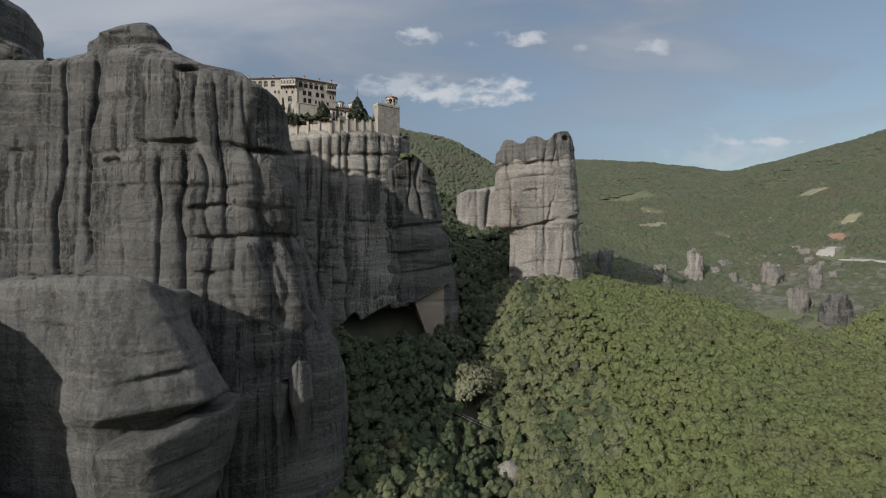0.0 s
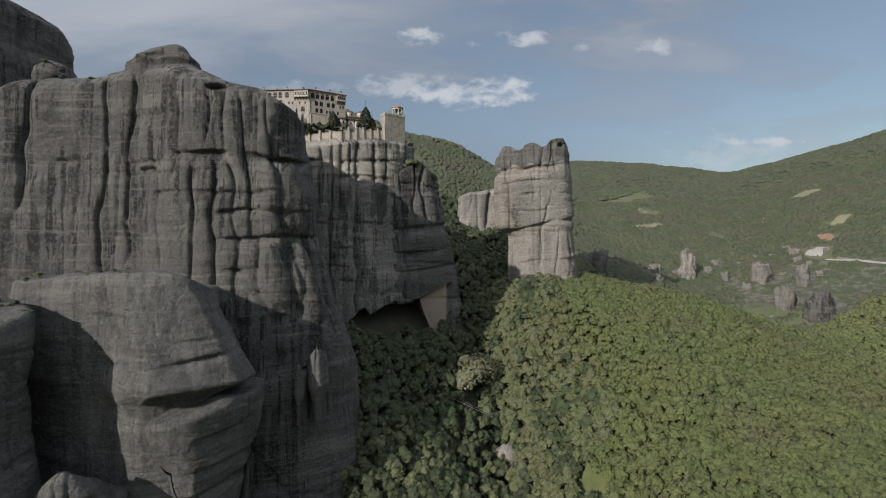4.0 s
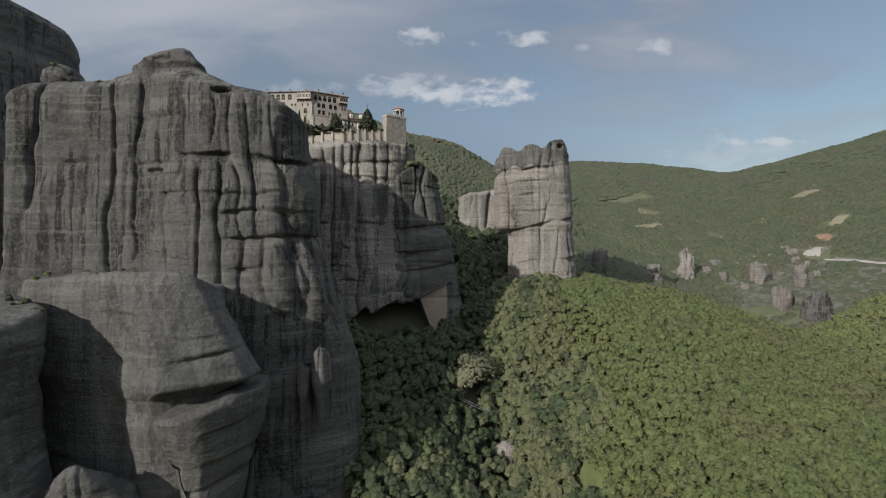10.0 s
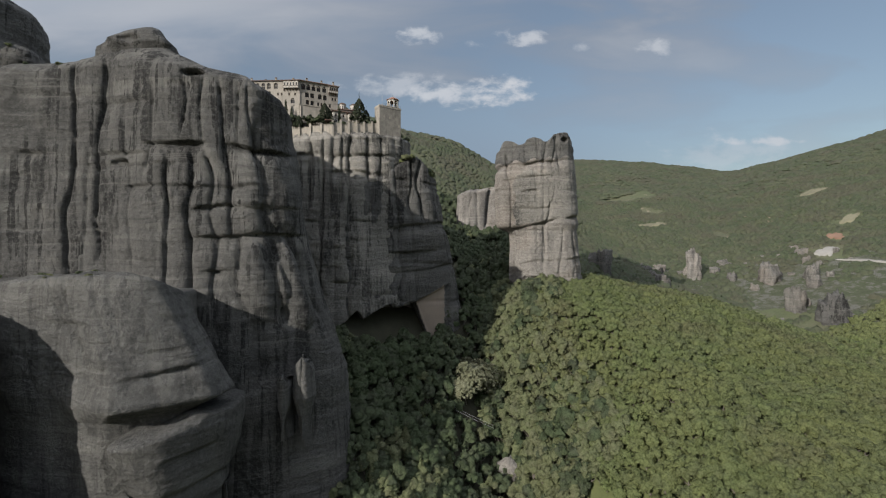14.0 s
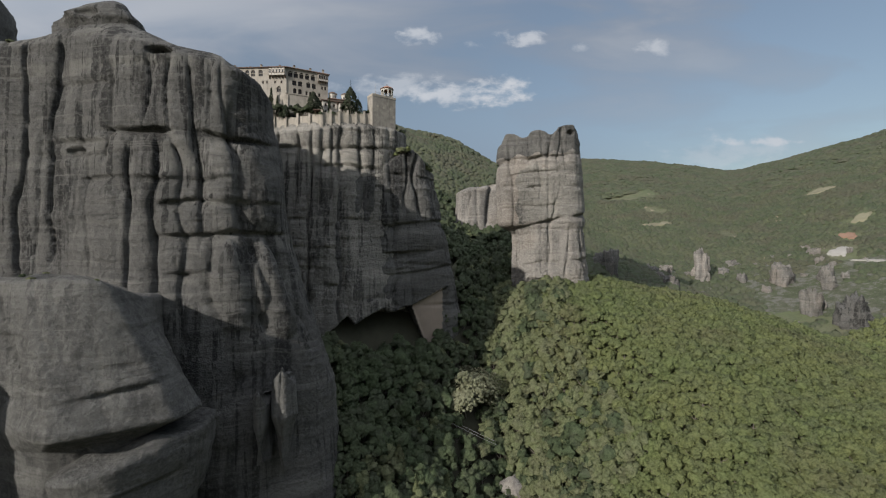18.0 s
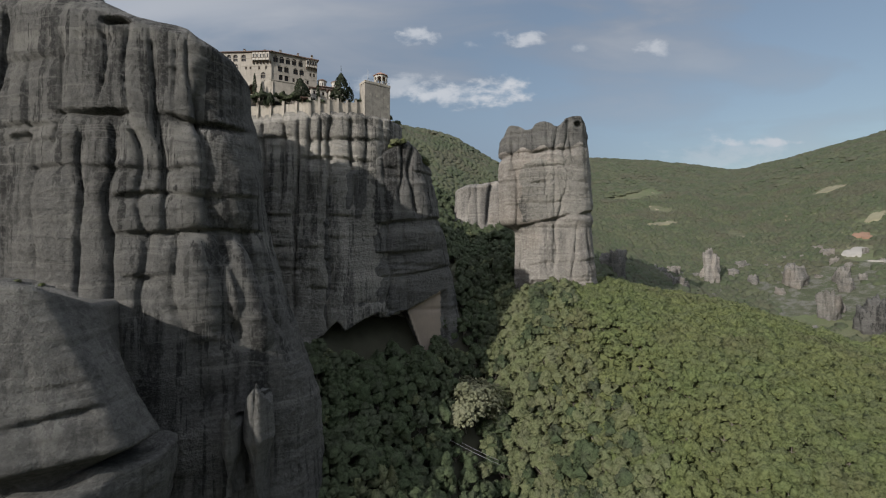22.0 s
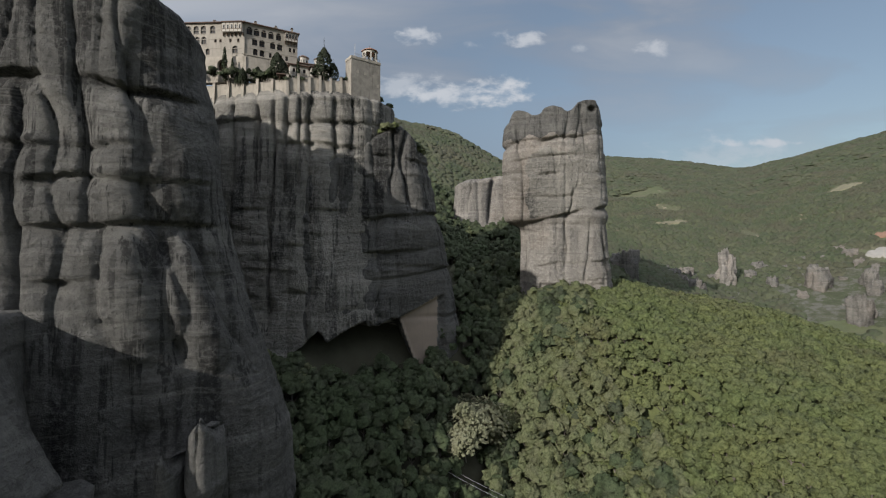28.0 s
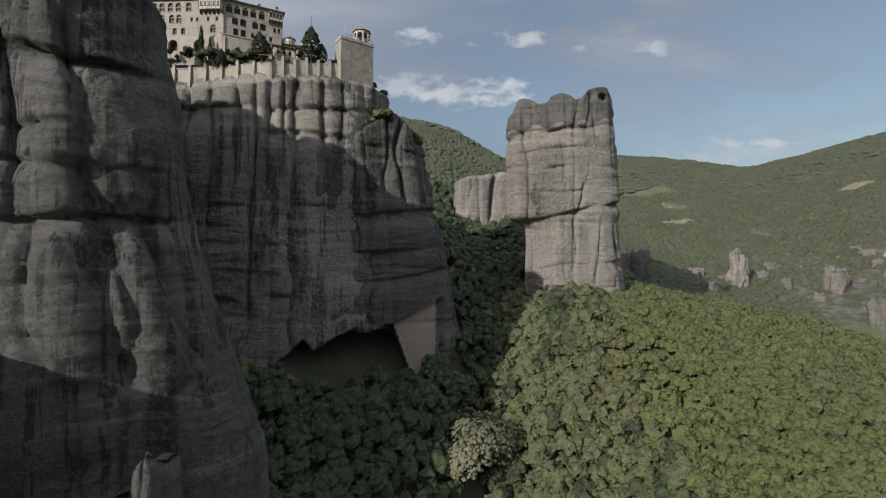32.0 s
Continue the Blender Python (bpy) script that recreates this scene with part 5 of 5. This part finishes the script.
# rampart with buttresses, in two runs that meet at a corner
def rampart(name, x, y, z, turn, length, high, n, step):
    root = tagged(new(name), "pale stone terrace wall with tall buttresses on the cliff edge", "wall", "terrace walls")
    bm = bmesh.new()
    w = length / n
    for k in range(n):
        h = high + step * k + .35 * ((k * 7) % 3)
        box(bm, k * w, (k + 1) * w, 0, 1.2, -5, h)
        box(bm, k * w + .1, (k + 1) * w - .1, -.12, 1.3, h, h + .2)
    part("wall", bm, STONE_WALL, root)
    for k in range(n + 1):
        h = high + step * k + .9 + .5 * ((k * 5) % 2)
        bm = bmesh.new()
        vs = box(bm, k * w - .45, k * w + .45, -1.3, -.13, -5, h)
        for v in vs[4:6]:
            v.co.y += .75
        box(bm, k * w - .5, k * w + .5, -.7, -.1, h, h + .18)
        part("buttress", bm, STONE_WALL, root)
    return put(root, x, y, z, turn)


rampart("terrace_wall", -98, 210.0, 51.8, -6.2, 47.5, 4.8, 9, .1)
rampart("terrace_wall", -50.8, 204.8, 53.8, 19.0, 21.5, 5.2, 6, .12)

# end wall with its terrace, railing and bell pavilion
end_turn = math.degrees(math.atan2(7, 10))
end = tagged(new("end_wall"), "tall pale stone bastion at the end of the monastery", "wall", "monastery buildings")
bm = bmesh.new()
box(bm, 0, 11.4, 0, 5, -3, 14.0)
box(bm, 4.5, 11.4, 5.004, 14, -3, 13.99)
part("bastion", bm, BASTION, end)
bm = bmesh.new()
box(bm, -.15, 11.55, -.15, .5, 14.0, 14.9)
box(bm, -.15, .5, .5, 5, 14.0, 14.9)
box(bm, 10.9, 11.55, .5, 14, 14.0, 14.9)
part("parapet", bm, STONE_WALL, end)
for hx, hz in ((2.5, 9.2), (5.4, 9.0), (8.6, 8.8), (10.4, 5.6)):
    bm = bmesh.new()
    prism(bm, arch_pts(hx, hz, .9, 1.1), -.06, .0)
    bmesh.ops.recalc_face_normals(bm, faces=bm.faces)
    part("loophole", bm, WOOD_DARK if hx < 2 else STONE_WALL, end)
bm = bmesh.new()
for k in range(11):
    box(bm, 1.2 + k, 1.26 + k, .1, .16, 14.9, 15.9)
box(bm, 1.2, 11.3, .09, .17, 15.86, 15.94)
box(bm, 1.2, 11.3, .1, .16, 15.4, 15.45)
part("railing", bm, METAL, end)
put(end, -30.0, 209.6, 54.0, end_turn)


def pavilion():
    root = tagged(new("bell_pavilion"), "small octagonal bell pavilion with arches and red tiled roof", "pavilion")
    n, r = 8, 2.1
    for k in range(n):
        a = (k + .5) * math.tau / n
        bm = bmesh.new()
        box(bm, -.2, .2, -.2, .2, 0, 3.0)
        ob = part("column", bm, WHITE, root)
        ob.matrix_local = pose(r * math.cos(a), r * math.sin(a), 0, 0, 0, math.degrees(a))
        bm = bmesh.new()
        half = r * math.sin(math.pi / n) - .2
        z1, rad = 3.2, half
        prism(bm, [(half, z1), (-half, z1), (-half, 2.2)] + [(-rad * math.cos(t * math.pi / 6), 2.2 + rad * .9 * math.sin(t * math.pi / 6)) for t in range(1, 6)] + [(half, 2.2)], -.16, .16)
        bmesh.ops.recalc_face_normals(bm, faces=bm.faces)
        b = k * math.tau / n
        ob = part("arch", bm, WHITE, root)
        rr = r * math.cos(math.pi / n)
        ob.matrix_local = pose(rr * math.cos(b), rr * math.sin(b), 0, 0, 0, math.degrees(b) + 90)
    bm = bmesh.new()
    ring = lambda rad, z: [bm.verts.new((rad * math.cos((k + .5) * math.tau / n), rad * math.sin((k + .5) * math.tau / n), z)) for k in range(n)]
    rs = [ring(2.35, 3.2), ring(2.65, 3.3), ring(2.65, 3.42), ring(1.3, 4.2), ring(.12, 4.75)]
    for a, b in zip(rs, rs[1:]):
        for k in range(n):
            bm.faces.new((a[k], a[(k + 1) % n], b[(k + 1) % n], b[k]))
    bm.faces.new(rs[0][::-1]), bm.faces.new(rs[-1])
    part("roof", bm, RED_TILE, root)
    part("finial", boxes((-.04, .04, -.04, .04, 4.7, 5.4), (-.2, .2, -.04, .04, 5.1, 5.18)), METAL, root)
    part("bell", boxes((-.3, .3, -.3, .3, 1.9, 2.4), (-.2, .2, -.2, .2, 2.4, 2.6), (-2.0, 2.0, -.05, .05, 2.6, 2.7)), WOOD_DARK, root)
    part("plinth", boxes((-2.2, 2.2, -2.2, 2.2, -.9, .02)), STONE_WALL, root)
    return root


pav = pavilion()
pav.matrix_world = pose(-24.6, 216.6, 69.0, 0, 0, 40) @ Matrix.Scale(1.2, 4)
pole = tagged(new("flagpole"), "slim grey metal flagpole on the bastion", "pole")
part("shaft", boxes((-.07, .07, -.07, .07, 0, 4.6)), METAL, pole)
part("foot", boxes((-.3, .3, -.3, .3, 0, .3)), STONE_WALL, pole)
put(pole, -29.0, 210.9, 68.9, 0)

# church with two drums, and small houses round it
def church():
    root = tagged(new("church"), "small stone church with two tiled drum domes", "church", "monastery buildings")
    part("nave", boxes((-5, 5, 0, 8, 0, 6.6)), WHITE, root)
    tile_roof(root, -5, 5, 0, 8, 6.6, 1.8)
    for cx, cy, r, h in ((-3, 4, 1.7, 3.2), (2.8, 4.5, 1.9, 3.4)):
        bm = bmesh.new()
        n = 10
        rings = []
        for rad, z in ((r, 7.0), (r, 7 + h), (r + .35, 7 + h), (r + .35, 7 + h + .15), (r * .6, 7 + h + .85), (.1, 7 + h + 1.2)):
            rings.append([bm.verts.new((cx + rad * math.cos(k * math.tau / n), cy + rad * math.sin(k * math.tau / n), z)) for k in range(n)])
        low = bmesh.new()
        for i, (a, b) in enumerate(zip(rings, rings[1:])):
            for k in range(n):
                bm.faces.new((a[k], a[(k + 1) % n], b[(k + 1) % n], b[k])).material_index = 1 if i > 1 else 0
        bm.faces.new(rings[-1])
        low.free()
        dr = part("drum", bm, WHITE, root)
        dr.data.materials.append(ROOF_TILE)
        bm = bmesh.new()
        for k in range(n):
            a = (k + .5) * math.tau / n
            ca, sa, q = math.cos(a), math.sin(a), r * math.cos(math.pi / n) + .02
            pts = [(-.18, 7.6), (.18, 7.6), (.18, 9.2), (-.18, 9.2)]
            bm.faces.new([bm.verts.new((cx + q * ca - s * sa, cy + q * sa + s * ca, z)) for s, z in pts])
        part("drum_windows", bm, DARK_GLASS, dr)
    return put(root, -45.5, 216.5, 61.5, 20)


church()
facade_house("small_house", "small whitewashed house with tiled roof above the terrace", -52.5, 212.4, 60.5, 24, 6.5, 5, 6.2,
             [(.8, .9, 1.5, False, (1.4, 3.4)), (3.8, .9, 1.4, False, (1.4, 3.2, 5.0))], 1.3, (), WHITE)
gallery = facade_house("gallery_house", "white house with a dark timber balcony and tiled roof", -44.8, 212.2, 60.5, 26, 6.2, 5, 5.2,
                       [(.6, .9, 1.8, False, (1.2, 3.2, 5.0)), (3.2, .8, 1.2, False, (1.4, 4.4))], 1.2, (), WHITE)
part("balcony", boxes((0, 6.2, -1.4, -.13, 2.6, 2.75), (0, 6.2, -1.42, -1.34, 3.6, 3.7), (0, .12, -1.4, -1.28, -.5, 4.6), (6.08, 6.2, -1.4, -1.28, -.5, 4.6), (3, 3.12, -1.4, -1.28, -.5, 4.6),
                      *[(.5 * k, .5 * k + .06, -1.4, -1.35, 2.75, 3.6) for k in range(1, 12)]), WOOD_DARK, gallery)
kiosk = tagged(new("garden_kiosk"), "small dark timber kiosk with tiled roof on the terrace", "kiosk")
tile_roof(kiosk, -1.4, 1.4, -1.2, 1.2, 2.3, .8)
for sx in (-1.2, 1.2):
    for sy in (-1, 1):
        part("post", boxes((sx - .08, sx + .08, sy - .08, sy + .08, 0, 2.3)), WOOD_DARK, kiosk)
put(kiosk, -52.5, 205.8, 57.6, 12)

# ---- trees of the monastery terrace ----
CYPS = [tree_kind("cypress", CYPRESS, 1.0, 12.0, .6, 520, .30, 201), tree_kind("cypress", CYPRESS, 3.1, 11.0, .8, 1200, .36, 202),
        tree_kind("oak", CYPRESS, 2.6, 8.5, 1.2, 700, .34, 203), tree_kind("oak", LEAF_DARK, 1.6, 2.4, .2, 220, .24, 204)]
for k, x, y, z, s in ((0, -72.6, 205.6, 58.5, 1.15), (0, -70.2, 206.2, 58.5, .8), (1, -66.6, 206.0, 57.0, .62), (1, -68.4, 206.4, 57.0, .5), (1, -55.2, 207.4, 59.0, 1.05), (1, -53.4, 208.0, 59.0, .8), (1, -39.6, 209.8, 60.0, 1.25),
                      (1, -36.4, 210.6, 60.0, .7), (2, -43.0, 209.6, 60.0, .5), (0, -49.2, 211.0, 60.5, .8)):
    tree_thing(CYPS[k], "cypress_tree" if k < 2 else "evergreen_tree", pose(x, y, z, 0, 0, 50 * k) @ Matrix.Scale(s, 4),
               "dark evergreen tree on the monastery terrace", "terrace trees")
r = np.random.default_rng(21)
for i in range(26):
    x = r.uniform(-84, -32)
    y = np.interp(x, [-98, -51, -31], [209.8, 205.0, 212.6]) + r.uniform(0, 2.5)
    tree_thing(CYPS[3], "terrace_shrub", pose(x, y, 57.5 + .4 * (y - 205), 0, 0, r.uniform(0, 360)) @ Matrix.Scale(r.uniform(.4, .9), 4), "low dark-green shrub on the monastery terrace", "terrace shrubs", "shrub")

for i in range(34):
    x = r.uniform(-92, -52)
    y = np.interp(x, [-98, -67, -50], [208.4, 206.2, 209.6]) - r.uniform(.3, 2.0)
    k = 3 if i % 3 else 2
    tree_thing(CYPS[k], "terrace_shrub", pose(x, y, 58.2 + r.uniform(0, 2.2), 0, 0, r.uniform(0, 360)) @ Matrix.Scale(r.uniform(.25, .5) if k == 2 else r.uniform(.7, 1.4), 4),
               "dark evergreen shrub below the monastery house", "terrace shrubs", "shrub")

# ---- bushes on the rock ledges ----
bpy.context.view_layer.update()
GRAPH = bpy.context.evaluated_depsgraph_get()


def drop_to(x, y, top, want):
    """Height and slope of the rock below a place, if that rock's name starts so."""
    hit, place, normal, _, ob, _ = scene.ray_cast(GRAPH, Vector((x, y, top)), Vector((0, 0, -1)))
    return (place.z, normal.z) if hit and ob.name.startswith(want) else (None, 0)


BUSH = [tree_kind("oak", LEAF, 1.7, 2.2, .1, 190, .26, 240), tree_kind("oak", LEAF_DARK, 1.6, 1.8, .1, 170, .26, 241), tree_kind("oak", LEAF_GREY, 1.5, 1.3, .1, 150, .26, 242)]
for want, x0, x1, y0, y1, top, count, lo, hi in (("cliff_shoulder", -42, -6, 203, 226, 60, 260, .8, 2.1), ("cliff_step", -130, -86, 110, 140, 20, 26, .3, .8), ("cliff_main", -152, -60, 140, 190, 90, 10, .4, .9),
                                                 ("cliff_buttress", -145, -107, 84, 108, 0, 24, .3, .8), ("hoodoo", -146, -136, 143, 153, 90, 4, .4, .7), ("cliff_seat", -30, -18, 218, 240, 90, 14, .6, 1.3),
                                                 ("rock_tower", 12, 48, 356, 386, 90, 14, .5, 1.1), ("rock_pillar", 32, 74, 238, 268, 90, 12, .3, .7), ("west", -240, -226, 215, 250, 190, 8, .8, 2.0)):
    for i in range(count):
        x, y = r.uniform(x0, x1), r.uniform(y0, y1)
        z, up = drop_to(x, y, top, want)
        if z is not None and up > .42 and (want != "cliff_shoulder" or z > 29):
            tree_thing(BUSH[i % 3], "ledge_shrub", pose(x, y, z - .15, 0, 0, r.uniform(0, 360)) @ Matrix.Scale(r.uniform(lo, hi), 4), "green shrub growing on a rock ledge", "ledge shrubs", "shrub")

# ---- gully trees of their own ----
WHITE_TREE = tree_kind("plane", LEAF_WHITE, 10.5, 24.0, 3.0, 5200, .46, 210)
tree_thing(WHITE_TREE, "plane_tree", pose(11.5, 197, -76) @ Matrix.Scale(1.32, 4), "tall tree in pale cream-green spring leaf in the gully", "", "tree")
POPLARS = [tree_kind("cypress", LEAF_GREY, 3.0, 15.0, 1.0, 900, .42, 220 + i) for i in range(2)]
for x, y, s in ((-14, 164, 1.0), (-8, 158, .8), (24, 214, 1.0), (29, 206, .8), (2, 168, .7), (-24, 150, .8)):
    tree_thing(POPLARS[int(x) % 2], "poplar_tree", pose(x, y, land(x, y), 0, 0, x * 30) @ Matrix.Scale(s, 4), "narrow grey-green tree rising from the gully", "gully poplars")
FOOT = [tree_kind("plane", LEAF, 4.6, 9.0, 2.4, 900, .42, 230 + i) for i in range(2)]
for i, (x, y, s) in enumerate(((-38, 128, 1.1), (-31, 131, .95), (-45, 122, .9), (-52, 112, .8), (-26, 138, .9), (-36, 118, 1.1), (-28, 122, 1.0), (-20, 130, .9), (-62, 100, .6), (-80, 92, .6), (-56, 104, .8), (-58, 115, .9), (-50, 119, 1.0), (-66, 95, .7))):
    tree_thing(FOOT[i % 2], "broadleaf_tree", pose(x, y, land(x, y), 0, 0, 70 * i) @ Matrix.Scale(s, 4), "full broadleaf tree at the foot of the great cliff", "cliff foot trees")

# ---- rocks out in the valley ----
def boulder_mesh(name, seed, tall, mat, n=16, m=11):
    th, ph = np.meshgrid(np.linspace(0, math.tau, n, endpoint=False), np.linspace(-.5 * math.pi, .5 * math.pi, m), indexing="xy")
    x, y, z = np.cos(ph) * np.cos(th), np.cos(ph) * np.sin(th), np.sin(ph)
    k = 1 + .55 * fbm(x * 1.3 + seed, y * 1.3, z * .9, 3, seed) + .5 * fbm(x * 3.5, y * 3.5, z * 2.6, 3, seed + 3)
    sq = np.abs(np.stack([x, y, z])).max(0) ** -.28
    v = np.stack([x * k * sq, y * k * sq, z * k * sq * tall], 2).reshape(-1, 3)
    return mesh_from(name, v, grid_faces(m, n, True), [mat])


CRAGS = [boulder_mesh("crag", 300 + i, t, ROCK_FAR, 20, 14) for i, t in enumerate((1.5, 1.1, 2.0, .8, 1.3, .7))]
spots = scatter(150, 340, 275, 425, 15, lambda x, y: along(x, y, [(120, 345, 0), (215, 395, 0), (330, 400, 0)])[0] + r.uniform(-45, 45, x.shape) < 45, r)
for i, (x, y) in enumerate(zip(*spots)):
    s = r.uniform(1.4, 3.2) if i % 4 else r.uniform(3.2, 5.5)
    ob = new("crag", CRAGS[i % 6])
    ob.matrix_world = pose(x, y, land(x, y) - .55 * s, 0, 0, r.uniform(0, 360)) @ Matrix.Diagonal((s, s * r.uniform(.7, 1.2), s * r.uniform(.7, 1.1), 1))
    tagged(ob, "weathered grey crag standing out of the valley scrub", "rock", "valley crags")
for i, (x, y, top, wide, tall, mt) in enumerate(((216, 390, -2, 6.5, 17, ROCK_PALE), (261, 362, -10, 8, 14, ROCK_FAR), (184, 394, -13, 6, 9, ROCK_FAR), (194, 402, -13, 4, 8, ROCK_FAR), (112, 324, -1, 8, 16, ROCK_FAR),
                                                (251, 288, -27, 9, 17, ROCK), (286, 350, -11, 6, 15, ROCK_FAR), (243, 310, -24, 5, 14, ROCK_FAR), (312, 322, -24, 6, 12, ROCK_FAR), (252, 316, -30, 5, 11, ROCK_FAR), (278, 338, -18, 5, 11, ROCK_FAR), (270, 296, -56, 6, 7, ROCK_FAR), (132, 340, -14, 6, 9, ROCK_FAR))):
    ob = new("pinnacle", boulder_mesh("pinnacle", 340 + 3 * i, 1.0, mt, 44, 36))
    ob.matrix_world = pose(x, y, top - tall, 0, 0, 40 * i) @ Matrix.Diagonal((wide, wide * .85, tall, 1))
    tagged(ob, "solitary weathered rock pinnacle among the valley scrub", "rock", "valley pinnacles")
mound = new("bare_rock", boulder_mesh("bare_rock", 321, .7, ROCK_PALE))
mound.matrix_world = pose(28, 176, land(28, 176) + 2.5, 0, 10, 40) @ Matrix.Diagonal((7, 5.5, 6, 1))
tagged(mound, "bare tan rock outcrop among the gully trees", "rock")


def patch(name, cx, cy, rx, ry, turn, mat, label, lift=.5):
    """Bare ground draped over the land, with a ragged edge."""
    n, m = 40, 8
    a = np.linspace(0, math.tau, n, endpoint=False)
    ca, sa = math.cos(radians(turn)), math.sin(radians(turn))
    V = []
    for i in range(m + 1):
        f = (i / m) * (1 + .75 * fbm(np.cos(a) * 2.3 + cx, np.sin(a) * 2.3, 0 * a, 4, int(cx)))
        u, w = rx * np.cos(a) * f, ry * np.sin(a) * f
        x, y = cx + u * ca - w * sa, cy + u * sa + w * ca
        V.append(np.stack([x, y, ground_at(x, y) + (lift if i < m else -.6)], 1))
    ob = new(name, mesh_from(name, np.concatenate(V), grid_faces(m + 1, n, True), [mat]))
    return tagged(ob, label, "ground", kind="structure")


patch("quarry_floor", 327, 384, 10, 7, 30, GRAVEL, "pale gravel clearing beside the valley road", 1.0)
patch("earth_bank", 358, 412, 8, 5, 55, RED_EARTH, "bare red earth bank above the gravel clearing", 1.2)
patch("meadow", 459, 561, 16, 13, 10, EARTH, "bare dry clearing on the wooded hillside", 1.4)
patch("field_strip", 242, 523, 17, 4.5, 5, EARTH, "narrow pale dirt field below the hills", 1.2)
patch("field_strip", 394, 438, 13, 5, 25, EARTH, "pale terrace of dry earth on the hillside", 1.2)
patch("road_bank", 331, 348, 19, 1.5, -60, GRAVEL, "light dirt road along the hillside", 1.0)

# ---- wires over the gully ----
def wire(x0, y0, z0, x1, y1, z1, sag):
    cu = bpy.data.curves.new("wire", "CURVE")
    cu.dimensions, cu.bevel_depth, cu.bevel_resolution = "3D", .045, 1
    sp = cu.splines.new("POLY")
    sp.points.add(16)
    for i, p in enumerate(sp.points):
        t = i / 16
        p.co = (x0 + (x1 - x0) * t, y0 + (y1 - y0) * t, z0 + (z1 - z0) * t - sag * 4 * t * (1 - t), 1)
    cu.materials.append(METAL)
    return tagged(new("power_line", cu), "thin pale power line strung over the gully trees", "cable", "gully power lines")


for k in (0, 1):
    wire(-16, 190 - 3 * k, -54, 20, 180 - 3 * k, -70, 1.0)
